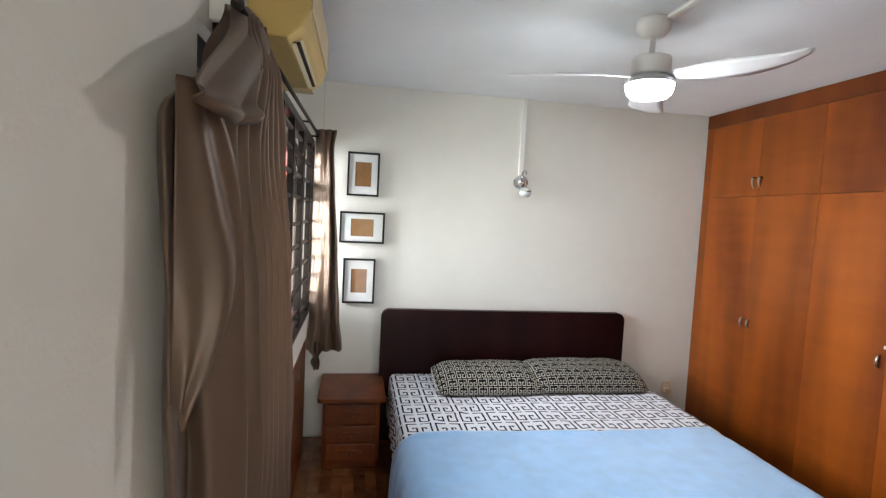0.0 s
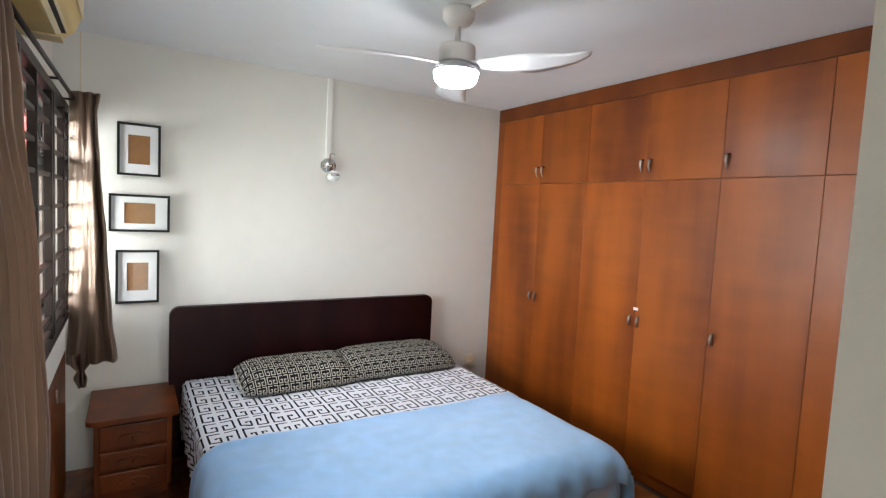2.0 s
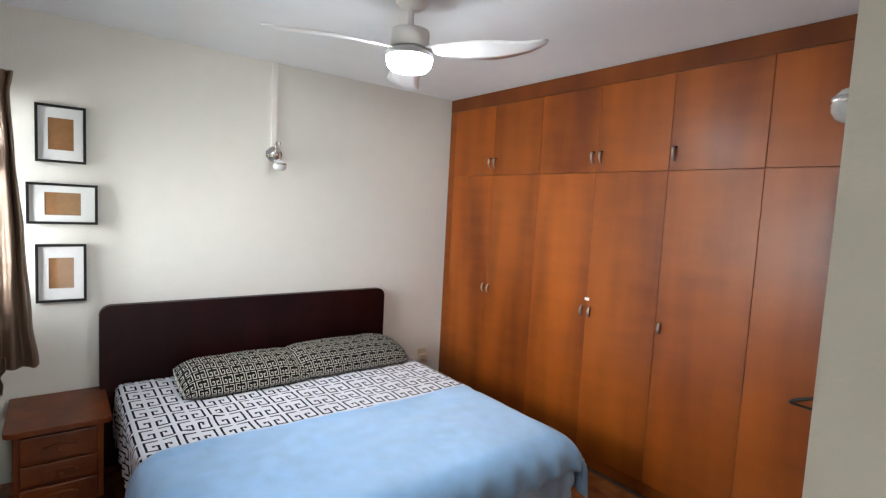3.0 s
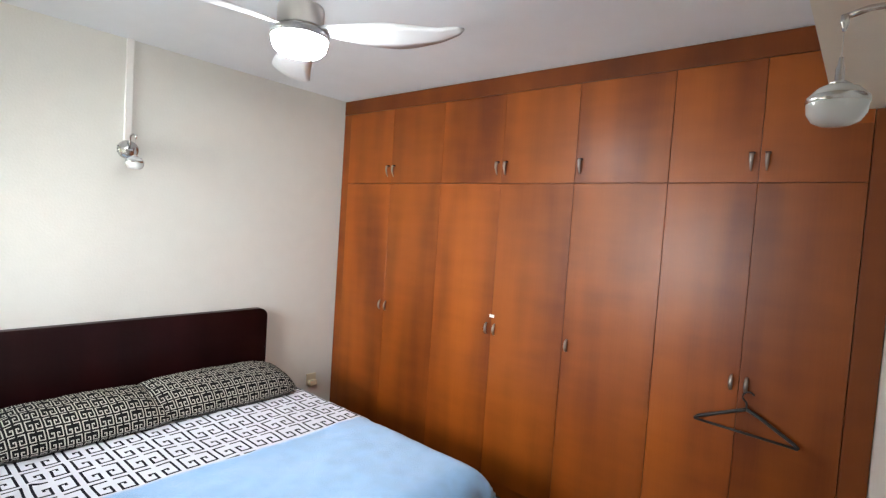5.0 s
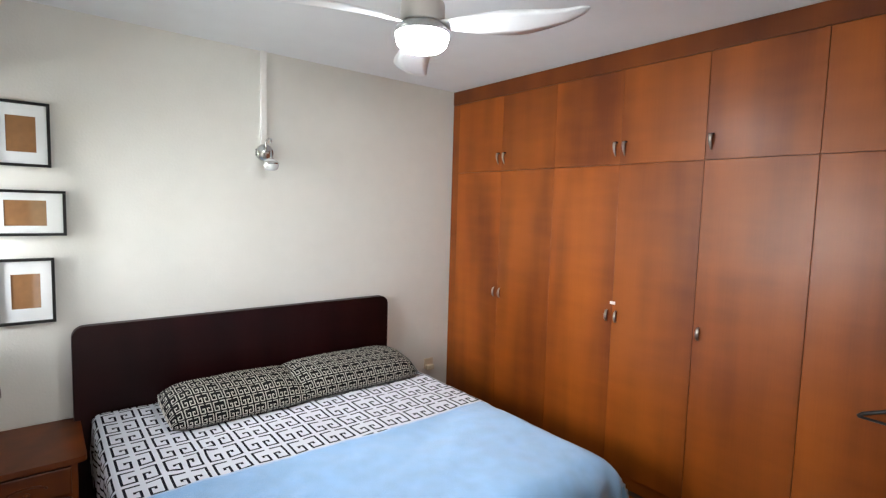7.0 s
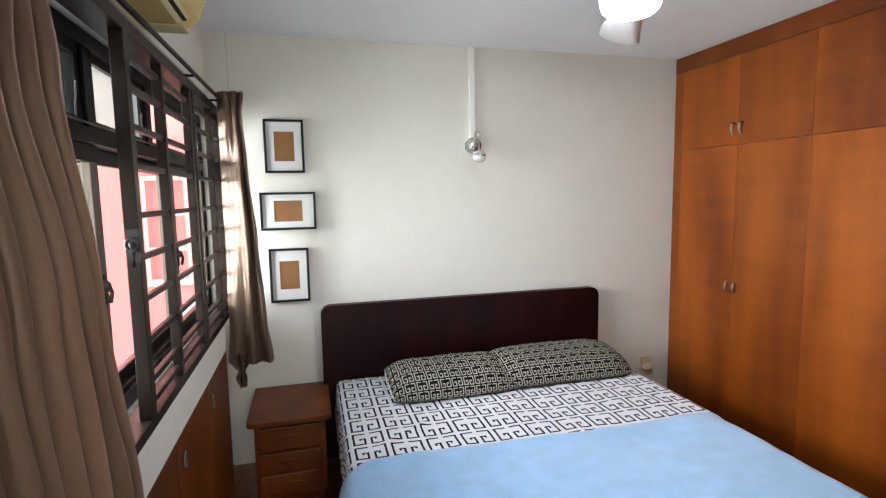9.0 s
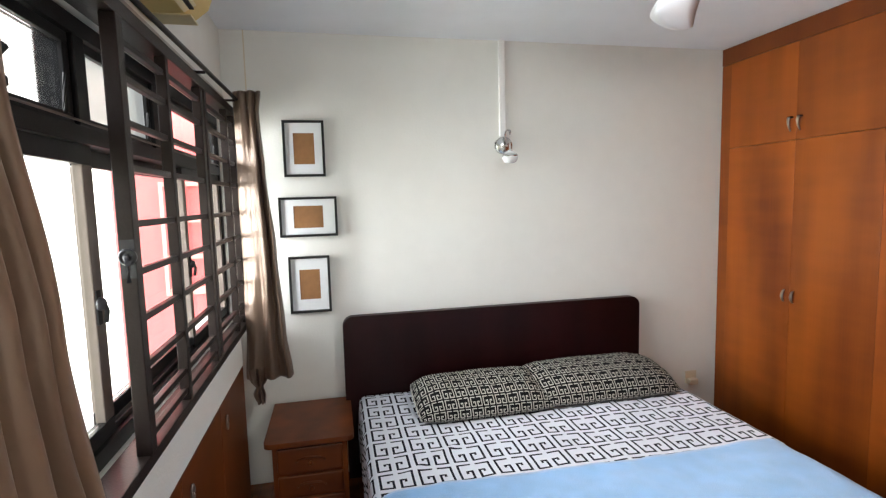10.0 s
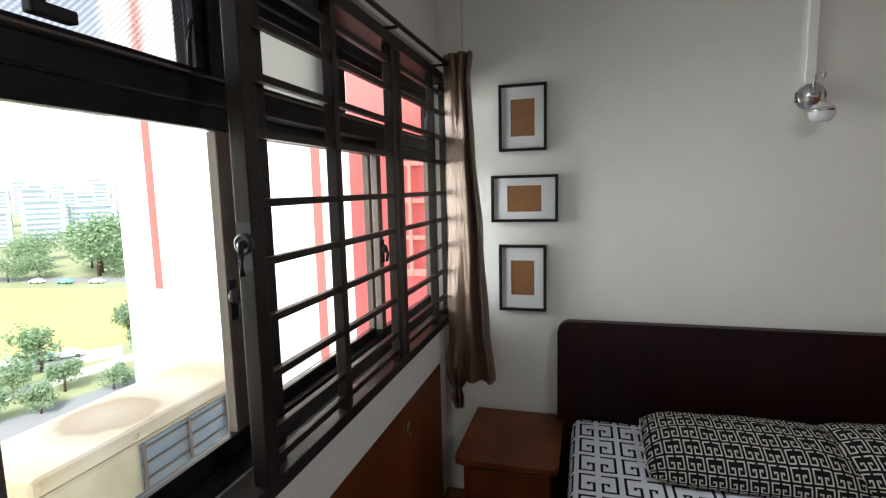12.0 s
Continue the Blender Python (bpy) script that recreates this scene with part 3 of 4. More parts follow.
# ---- pictures ----
def picture(x0, x1, z0, z1, ix, iz, label):
    cx, cz = (x0 + x1) / 2, (z0 + z1) / 2
    p = thing("picture_frame", (cx, YN - 0.001, cz), label, "picture frame", "pictures on the wall")
    w, h, b, d = (x1 - x0) / 2, (z1 - z0) / 2, 0.014, 0.022
    part("rail", box(-w, -d, h - b, w, 0, h), BLACKFRAME, p, bevel=0.0015)
    part("rail", box(-w, -d, -h, w, 0, -h + b), BLACKFRAME, p, bevel=0.0015)
    part("stile", box(-w, -d, -h + b + 0.0005, -w + b, 0, h - b - 0.0005), BLACKFRAME, p, bevel=0.0015)
    part("stile", box(w - b, -d, -h + b + 0.0005, w, 0, h - b - 0.0005), BLACKFRAME, p, bevel=0.0015)
    bm = bmesh.new()
    for a in ((-w + b, -h + b, w - b, -iz), (-w + b, iz, w - b, h - b), (-w + b, -iz, -ix, iz), (ix, -iz, w - b, iz)):
        box(a[0], -0.010, a[1], a[2], -0.007, a[3], bm)
    part("mount", bm, MAT, p, "white mount board")
    part("card", box(-ix - 0.004, -0.0065, -iz - 0.004, ix + 0.004, -0.004, iz + 0.004), KRAFT, p, "plain brown kraft card")
    return p


picture(0.116, 0.347, 1.814, 2.132, 0.058, 0.088, "black framed upright picture with plain brown card")
picture(0.074, 0.401, 1.468, 1.698, 0.083, 0.064, "black framed wide picture with plain brown card")
picture(0.110, 0.345, 1.020, 1.354, 0.058, 0.088, "black framed upright picture hung lowest with plain brown card")


# ---- wall lamps ----
def wall_lamp(at, rz, label):
    """Chrome wall lamp; its wall lies behind it at local y 0, the room in front at -y."""
    l = thing("wall_lamp", at, label, "wall lamp", "wall lamps", rz)
    part("backplate", lathe([(0, 0), (0.050, 0), (0.052, 0.008), (0.051, 0.036), (0.053, 0.040), (0.050, 0.045), (0, 0.047)], 36, pose(0, 0, 0, 90)), CHROME, l, smooth=True)
    for q in (-0.016, 0, 0.016):
        part("slot", box(-0.0525, -0.030, q - 0.003, -0.0500, -0.012, q + 0.003), DARK, l)
    part("bracket", box(-0.016, -0.064, -0.010, 0.016, -0.046, 0.002), CHROME, l, bevel=0.002)
    arm = [(0, -0.055, 0.0), (0, -0.055, 0.055)] + [(0, -0.055 - 0.028 + 0.028 * math.cos(a), 0.055 + 0.028 * math.sin(a)) for a in (math.pi / 2 * k / 6 for k in range(1, 7))] + [(0, -0.11, 0.083), (0, -0.142, 0.075)]
    part("arm", tube(arm, 0.0055, 12), CHROME, l, smooth=True)
    part("nipple", lathe([(0, 0.080), (0.007, 0.078), (0.007, 0.064), (0.0045, 0.056), (0.003, 0.050), (0, 0.050)], 14, Matrix.Translation((0, -0.142, 0))), CHROME, l, smooth=True)
    part("cord", tube([(0, -0.142, 0.051), (0, -0.142, 0.0)], 0.0005, 6), GLOBE, l, "clear suspension cord")
    part("stem", lathe([(0, 0.006), (0.0035, 0.004), (0.005, -0.010), (0.007, -0.014), (0.007, -0.036), (0.018, -0.043), (0, -0.043)], 16, Matrix.Translation((0, -0.142, 0))), CHROME, l, smooth=True)
    g = part("globe", lathe([(0, -0.041), (0.016, -0.043), (0.031, -0.050), (0.042, -0.062), (0.0465, -0.078), (0.0445, -0.095), (0.036, -0.109), (0.022, -0.116), (0, -0.117)], 32, Matrix.Translation((0, -0.142, 0))), GLOBE, l, "frosted glass globe", smooth=True)
    part("lining", lathe([(0, -0.050), (0.030, -0.056), (0.040, -0.070), (0.042, -0.080), (0.037, -0.095), (0.028, -0.106), (0, -0.109)], 24, Matrix.Translation((0, -0.142, 0))), TRUNK, g, "white inner diffuser", smooth=True)
    part("band", lathe([(0.0435, -0.064), (0.0462, -0.066), (0.0480, -0.076), (0.0465, -0.078)], 32, Matrix.Translation((0, -0.142, 0))), CHROME, g, smooth=True)
    return l


wall_lamp((1.427, YN, 1.985), 0, "small chrome wall lamp with a hanging glass globe")
wall_lamp((1.50, PY, 2.008), 180, "chrome wall lamp with a hanging glass globe beside the wardrobe")
tagged(part("cable_trunking", box(1.408, YN - 0.022, 2.04, 1.444, YN - 0.0005, H - 0.001), TRUNK, bevel=0.002), "white plastic cable trunking down the wall to the lamp", "trunking")
tagged(part("wall_cable", box(-0.066, YN - 0.005, 2.18, -0.060, YN - 0.0005, H - 0.001), IVORY), "thin cable running down the wall by the curtain", "cable")


# ---- socket near the wardrobe ----
so = thing("wall_socket", (2.805, YN, 0.365), "ivory plastic wall socket with a plug adapter", "socket")
part("plate", box(-0.043, -0.012, -0.043, 0.043, 0, 0.043), IVORY, so, bevel=0.003)
part("adapter", box(-0.035, -0.05, -0.045, 0.03, -0.012, -0.005), IVORY, so, bevel=0.005)


# ---- ceiling fan ----
fan = thing("ceiling_fan", (1.47, 2.35, H), "white three-bladed ceiling fan with a lit round lamp", "ceiling fan")
part("canopy", lathe([(0, 0), (0.070, 0), (0.074, -0.012), (0.072, -0.045), (0.055, -0.068), (0.03, -0.078), (0, -0.08)], 36), FANWHITE, fan, smooth=True)
part("downrod", lathe([(0.013, -0.07), (0.013, -0.16), (0.024, -0.162), (0.028, -0.175)], 18), FANWHITE, fan, smooth=True)
part("motor_housing", lathe([(0, -0.158), (0.035, -0.160), (0.055, -0.165), (0.083, -0.168), (0.086, -0.178), (0.086, -0.240), (0.075, -0.246), (0, -0.246)], 40), FANWHITE, fan, smooth=True)
part("collar", lathe([(0.07, -0.246), (0.092, -0.252), (0.107, -0.268), (0.109, -0.282), (0.107, -0.286), (0, -0.286)], 40), material("grey_collar", (0.35, 0.35, 0.35), 0.4, 0.4, 10, 0.05), fan, smooth=True)
part("lamp_diffuser", lathe([(0.104, -0.287), (0.103, -0.300), (0.096, -0.324), (0.080, -0.340), (0.05, -0.346), (0, -0.348)], 40), BULB, fan, "bright white LED diffuser", smooth=True)


def blade(angle):
    n, ring = 26, []
    bm = bmesh.new()
    for i in range(n + 1):
        f = i / n
        r = 0.075 + 0.565 * f
        half = 0.030 + 0.058 * math.sin(min(1, f * 1.7) * math.pi / 2) ** 1.2 - 0.066 * max(0, f - 0.5) ** 1.4 / 0.5 ** 1.4
        if f > 0.95:
            half *= math.sqrt(max(0.04, 1 - ((f - 0.95) / 0.052) ** 2))
        sweep = 0.055 * math.sin(f * 2.3) - 0.07 * f * f
        twist = -radians(17 - 11 * f)
        z = -0.257 - 0.033 * f + 0.010 * max(0, f - 0.85) / 0.15
        ring.append([])
        for k, (a, b) in enumerate(((-1, 0.0), (-0.5, 0.004), (0, 0.005), (0.5, 0.004), (1, 0.0), (0.5, -0.003), (0, -0.003), (-0.5, -0.003))):
            ring[-1].append(bm.verts.new((r, sweep + a * half * math.cos(twist) - b * math.sin(twist), z + a * half * math.sin(twist) + b)))
    for a, b in zip(ring, ring[1:]):
        for k in range(8):
            bm.faces.new([a[k], b[k], b[(k + 1) % 8], a[(k + 1) % 8]])
    bm.faces.new(ring[0])
    bm.faces.new(ring[-1][::-1])
    bmesh.ops.recalc_face_normals(bm, faces=bm.faces[:])
    ob = part("blade", bm, BLADE, fan, smooth=True)
    ob.rotation_euler = (0, 0, radians(angle))


for a in (-64, 56, 176):
    blade(a)
tagged(part("ceiling_trunking", box(1.487, PY + 0.24, H - 0.016, 1.515, 2.29, H - 0.0005), TRUNK, bevel=0.002), "white plastic cable trunking along the ceiling to the fan", "trunking")


# ---- air conditioner indoor unit ----
ac = thing("air_conditioner", (XW, 2.46, 2.28), "aged yellowed split air conditioner above the window", "air conditioner")
prof = [(0.0, 0.0), (0.13, 0.0), (0.185, 0.045), (0.205, 0.10), (0.205, 0.26), (0.17, 0.285), (0.0, 0.285)]
bm = prism(prof, 0.84, "y")
bmesh.ops.translate(bm, verts=bm.verts[:], vec=(0, -0.42, 0))
part("casing", bm, ACYELLOW, ac, bevel=0.006)
part("front_panel", box(0.206, -0.41, 0.10, 0.213, 0.41, 0.262), ACFRONT, ac, bevel=0.003)
part("outlet", box(0.128, -0.34, 0.006, 0.165, 0.30, 0.012), DARK, ac, "dark air outlet slot").rotation_euler = (0, radians(0), 0)
fl = part("flap", box(0, -0.34, 0, 0.045, 0.30, 0.006), ACFRONT, ac, bevel=0.001)
fl.matrix_basis = pose(0.135, 0, -0.004, 0, -32, 0)
part("end_cap", box(0.03, 0.32, -0.006, 0.15, 0.415, 0.0), ACFRONT, ac, bevel=0.002)


# ---- low panelling with cabinet doors under the window ----
lc = thing("window_cabinet", (XW, 2.5, 0), "low wooden cabinet doors with a white rail under the window", "cabinet")
CY0, CY1 = 1.46 - 2.5, 3.62 - 2.5
part("top_rail", box(0.001, CY0, 0.852, 0.085, CY1, 0.995), WALL, lc, "white painted rail", bevel=0.002)
part("carcass", box(0.001, CY0, 0.0, 0.064, CY1, 0.850), SHADEDWOOD, lc)
nd = 4
for k in range(nd):
    a, b = CY0 + (CY1 - CY0) * k / nd, CY0 + (CY1 - CY0) * (k + 1) / nd
    d = part("door", box(0.066, a + 0.002, 0.08, 0.084, b - 0.002, 0.847), SHADEDWOOD, lc, bevel=0.0015)
    ring = [(0.092, a + 0.08 + 0.016 * math.sin(q), 0.75 + 0.030 * math.cos(q)) for q in (math.pi * 2 * n / 16 for n in range(17))]
    part("handle", tube(ring, 0.004, 8), NICKEL, d, "dull metal loop handle", smooth=True)


# ---- window ----
wi = tagged(new("window_1"), "dark bronze aluminium sliding window with frosted top lights", "window", kind="structure")
wi.matrix_basis = pose(0, 0, 0)
XO, XI = -0.315, -0.225
TR0, TR1 = 1.826, 1.870


def bar(name, x0, y0, z0, x1, y1, z1, mat, parent, label="", bevel=0.003):
    return part(name, box(x0, y0, z0, x1, y1, z1), mat, parent, label, bevel=bevel)


bar("window_frame", XO, WY0, WZ0, XI, WY1, WZ0 + 0.05, BRONZE, wi)
bar("window_frame", XO, WY0, WZ1 - 0.045, XI, WY1, WZ1, BRONZE, wi)
bar("window_frame", XO, WY0, WZ0 + 0.051, XI, WY0 + 0.045, WZ1 - 0.046, BRONZE, wi)
bar("window_frame", -0.262, WY1 - 0.028, WZ0 + 0.051, XI, WY1, WZ1 - 0.046, BRONZE, wi)
bar("transom", XO, WY0 + 0.046, TR0, XI + 0.004, WY1 - 0.046, TR1, BRONZE, wi)
bar("track", XO + 0.03, WY0 + 0.046, WZ0 + 0.051, XO + 0.036, WY1 - 0.046, WZ0 + 0.068, BRONZE, wi)
bar("track", XI - 0.02, WY0 + 0.046, WZ0 + 0.051, XI - 0.014, WY1 - 0.046, WZ0 + 0.068, BRONZE, wi)
bar("transom_lip", XI + 0.005, WY0 + 0.046, TR0 + 0.05, XI + 0.012, WY1 - 0.046, TR0 + 0.056, STILE, wi)
MULL = [WY0 + 0.046, 1.87, 2.425, 2.98, WY1 - 0.046]
for y in MULL[1:-1]:
    bar("mullion", XO, y - 0.03, TR1 + 0.001, XI, y + 0.03, WZ1 - 0.046, BRONZE, wi)
for a, b in zip(MULL, MULL[1:]):
    a2 = a + (0.031 if a != MULL[0] else 0.001)
    b2 = b - (0.031 if b != MULL[-1] else 0.001)
    top = part("top_light", box(-0.263, a2, TR1 + 0.002, -0.236, b2, TR1 + 0.027), BRONZE, wi, "bronze framed top light", bevel=0.002)
    bar("sash_rail", -0.263, a2, WZ1 - 0.075, -0.236, b2, WZ1 - 0.048, BRONZE, top, bevel=0.002)
    bar("sash_stile", -0.263, a2, TR1 + 0.028, -0.236, a2 + 0.028, WZ1 - 0.076, BRONZE, top, bevel=0.002)
    bar("sash_stile", -0.263, b2 - 0.028, TR1 + 0.028, -0.236, b2, WZ1 - 0.076, BRONZE, top, bevel=0.002)
    pn = part("pane", box(-0.252, a2 + 0.0285, TR1 + 0.028, -0.247, b2 - 0.0285, WZ1 - 0.076), FROSTDOT if a < 2.0 else FROST if a < 2.9 else PANE, top, "frosted glass pane")
    pn.visible_shadow = False
    part("stay", tube([(-0.233, b2 - 0.05, TR1 + 0.02), (-0.228, b2 - 0.055, TR1 + 0.07), (-0.228, b2 - 0.045, TR1 + 0.115)], 0.005, 6), DARK, top, "black stay arm")


hd = part("top_light_handle", box(-0.2355, 2.03, 1.900, -0.215, 2.10, 1.920), DARK, wi, "black top light handle", bevel=0.004)
part("lever", tube([(-0.225, 2.045, 1.915), (-0.215, 2.05, 1.940), (-0.205, 2.075, 1.970)], 0.009, 8), DARK, hd, smooth=True)


def latch(parent, x, y, z):
    k = part("latch", lathe([(0, 0), (0.017, 0), (0.018, 0.006), (0.014, 0.014), (0.007, 0.018), (0, 0.018)], 18, pose(x, y, z, 0, 90, 0)), ZINC, parent, "worn zinc window latch", smooth=True)
    part("latch_plate", box(x - 0.004, y - 0.012, z - 0.055, x + 0.002, y + 0.012, z + 0.035), DARK, k)
    part("lever", tube([(x + 0.014, y, z), (x + 0.018, y + 0.004, z - 0.02), (x + 0.012, y + 0.006, z - 0.05)], 0.006, 8), DARK, k, smooth=True)


def sash(x, y0, y1, latch_at=None, broad=0.055):
    s = part("sliding_sash", box(x, y0, WZ0 + 0.055, x + 0.026, y1, WZ0 + 0.098), BRONZE, wi, "bronze sliding sash", bevel=0.002)
    bar("sash_rail", x, y0, TR0 - 0.05, x + 0.026, y1, TR0 - 0.001, BRONZE, s)
    bar("sash_stile", x, y0, WZ0 + 0.099, x + 0.026, y0 + broad, TR0 - 0.051, STILE, s, "grey-brown stile")
    bar("sash_stile", x, y1 - broad, WZ0 + 0.099, x + 0.026, y1, TR0 - 0.051, STILE, s, "grey-brown stile")
    p = part("pane", box(x + 0.011, y0 + broad + 0.001, WZ0 + 0.099, x + 0.015, y1 - broad - 0.001, TR0 - 0.051), PANE, s, "clear glass pane")
    p.visible_shadow = False
    if latch_at:
        latch(s, x + 0.028, latch_at, 1.415)


sash(-0.258, 1.88, 2.455, 2.415)
sash(-0.298, 1.40, 1.92)
sash(-0.298, 2.48, 3.33)
sash(-0.258, 3.265, 3.955, 3.29, 0.040)


# ---- window grille ----
gr = thing("window_grille", (-0.115, 3.03, 0.995), "brown painted steel window grille with horizontal bars", "grille")


def gbar(name, y0, z0, y1, z1, x0=-0.022, x1=0.010, mat=None):
    return part(name, box(x0, y0 - 3.03, z0 - 0.995, x1, y1 - 3.03, z1 - 0.995), mat or BROWNBAR, gr, bevel=0.003)


gbar("bottom_rail", 1.60, 0.996, 3.83, 1.03, -0.07, 0.012)
gbar("top_rail", 1.62, 2.125, 3.83, 2.165, -0.07, 0.012)
gbar("stile", 2.320, 1.031, 2.362, 2.124, -0.022, 0.015)
gbar("frame_upright", 2.412, 1.031, 2.447, 2.124, -0.046, -0.023)
for y, w in ((2.715, 0.03), (3.135, 0.034), (3.20, 0.034), (3.615, 0.022), (3.812, 0.03)):
    gbar("upright", y - w / 2, 1.031, y + w / 2, 2.124)
levels = [1.065, 1.129, 1.252, 1.375, 1.498, 1.621, 1.762, 1.875, 1.985, 2.075]
for a, b in ((2.363, 2.699), (2.731, 3.117), (3.218, 3.603), (3.627, 3.796)):
    for z in levels:
        gbar("bar", a, z - 0.009, b, z + 0.009, -0.015, 0.004)
lk = part("lock", lathe([(0, 0), (0.021, 0), (0.021, 0.007), (0.015, 0.011), (0.014, 0.007), (0.007, 0.007), (0.006, 0.020), (0, 0.021)], 20, pose(-0.001, 2.319 - 3.03, 1.543 - 0.995, 90)), ZINC, gr, "worn zinc grille lock", smooth=True)
part("lock_plate", box(-0.018, 2.316 - 3.03, 1.49 - 0.995, 0.016, 2.3195 - 3.03, 1.585 - 0.995), DARK, lk, "black lock plate")
part("lever", tube([(0.0, 2.302 - 3.03, 1.545 - 0.995), (0.006, 2.296 - 3.03, 1.525 - 0.995), (0.004, 2.298 - 3.03, 1.482 - 0.995)], 0.006, 8), ZINC, lk, smooth=True)


# ---- curtains ----
rod = thing("curtain_rod", (-0.072, 2.5, 2.195), "dark metal curtain rod above the window", "curtain rod")


def rod_x(y):
    """The rod's x, skewed so that both ends fit the camera's view."""
    return -0.024 + 0.016 * y


part("rod", tube([(rod_x(-0.93), -0.93, 0), (rod_x(1.27), 1.27, 0)], 0.009, 14), BROWNBAR, rod, smooth=True)
part("rail", box(-0.075, -0.90, -0.006, -0.060, 1.22, 0.010), NICKEL, rod, "pale metal rail behind the rod")
for y in (-0.94, 1.28):
    part("finial", lathe([(0, -0.018), (0.012, -0.014), (0.017, 0), (0.012, 0.014), (0, 0.018)], 16, pose(rod_x(y), y, 0, 90)), DARK, rod, smooth=True)
for y in (-0.86, 0.64, 1.2):
    part("rod_bracket", tube([(-0.117, y, 0.0), (-0.05, y, -0.012), (rod_x(y), y, -0.012)], 0.006, 8), BROWNBAR, rod, smooth=True)
part("wall_bracket", box(-0.117, -0.90, -0.03, -0.07, -0.86, 0.05), TRUNK, rod, "white plastic rod bracket", bevel=0.004)


def ease(v):
    v = min(1.0, max(0.0, v))
    return v * v * (3 - 2 * v)


def spline(pts, u):
    """A smooth curve through points, u from 0 to 1."""
    n = len(pts) - 1
    k = min(int(u * n), n - 1)
    f = u * n - k
    a, b, c, d = (pts[min(max(q, 0), n)] for q in (k - 1, k, k + 1, k + 2))
    return [0.5 * (2 * q + (r - p) * f + (2 * p - 5 * q + 4 * r - e) * f * f + (3 * q - p - 3 * r + e) * f ** 3) for p, q, r, e in zip(a, b, c, d)]


def cloth_sheet(name, nu, nz, place, label):
    vs = [place(i / nu, j / nz) for j in range(nz + 1) for i in range(nu + 1)]
    fs = [(j * (nu + 1) + i, j * (nu + 1) + i + 1, (j + 1) * (nu + 1) + i + 1, (j + 1) * (nu + 1) + i) for j in range(nz) for i in range(nu)]
    me = bpy.data.meshes.new(name)
    me.from_pydata(vs, [], fs)
    me.materials.append(TAUPE)
    me.polygons.foreach_set("use_smooth", [True] * len(fs))
    ob = new(name, me)
    so = ob.modifiers.new("thickness", "SOLIDIFY")
    so.thickness = 0.003
    return tagged(ob, label, "curtain", "curtains at the window")


def hanging(sections, seed, wander=0.010):
    """Cloth hung through cross-sections: rows of height and (x, y) points, from top to bottom."""
    zt, zb = sections[0][0], sections[-1][0]

    def place(u, f):
        z = zt + (zb - zt) * f
        for (za, a), (zc, c) in zip(sections, sections[1:]):
            if zc <= z:
                break
        g = ease((za - z) / (za - zc))
        uu = min(1.0, max(0.0, u + 0.012 * noise.noise(Vector((u * 5, z * 1.6, seed)))))
        p, q = spline(a, uu), spline(c, uu)
        n = noise.noise(Vector((u * 7, z * 2.2, seed + 4))) + 0.4 * noise.noise(Vector((u * 22, z * 5, seed + 7)))
        return (p[0] + (q[0] - p[0]) * g + wander * n, p[1] + (q[1] - p[1]) * g + 0.6 * wander * n, z)
    return place


FOLDS = [(-0.184, 1.32), (-0.158, 1.255), (-0.140, 1.235), (-0.168, 1.37), (-0.120, 1.36), (-0.050, 1.41)]
for k, (gap, rise) in enumerate(((0.024, 0.8), (0.030, 1.0), (0.022, 0.6), (0.034, 1.15), (0.024, 0.7), (0.028, 1.0), (0.022, 0.9))):
    y = FOLDS[-1][1]
    FOLDS += [(0.004 * k - 0.028 - 0.046 * rise, y + 0.8 * gap), (0.0065 * k - 0.020, y + 1.85 * gap)]
FOLDS.append((-0.035, FOLDS[-1][1] + 0.04))
LAST = len(FOLDS) - 1


def squeezed(y0, y1, x, depth):
    """The same folds gathered between y0 and y1 round the plane x."""
    return [(x + depth * (px + 0.07), y0 + (y1 - y0) * k / LAST) for k, (px, py) in enumerate(FOLDS)]


near_rows = [(2.205, squeezed(1.60, 1.75, -0.110, 0.35)), (2.03, squeezed(1.48, 1.69, -0.085, 0.7)), (1.87, [(px * 0.94 - 0.028, py - 0.075 * k / LAST) for k, (px, py) in enumerate(FOLDS)]), (1.50, [(px, py - 0.03 * k / LAST) for k, (px, py) in enumerate(FOLDS)]), (1.05, [(px + 0.006, py + 0.05 * k / LAST) for k, (px, py) in enumerate(FOLDS)]), (0.04, [(px + 0.012, py + 0.16 * k / LAST) for k, (px, py) in enumerate(FOLDS)])]
cloth_sheet("curtain", 320, 110, hanging(near_rows, 3.0), "taupe satin curtain gathered beside the window, hanging to the floor")


def overfold_place(u, f):
    """The loose edge of the curtain lying aslant over the folds, wide in the middle and drawn back lower down."""
    z = 1.93 - 0.60 * f
    far = spline([(-0.095, 1.30), (-0.072, 1.315), (-0.050, 1.32), (-0.028, 1.31), (-0.036, 1.275), (-0.075, 1.23), (-0.118, 1.195)], f)
    near = (-0.130, 1.20)
    sag = 0.016 * math.sin(math.pi * u) + 0.012 * math.sin(math.pi * (3.0 * u - 2.2 * f)) * u
    return (near[0] + (far[0] - near[0]) * u + sag, near[1] + (far[1] - near[1]) * u - 0.6 * sag, z - 0.05 * u * f)


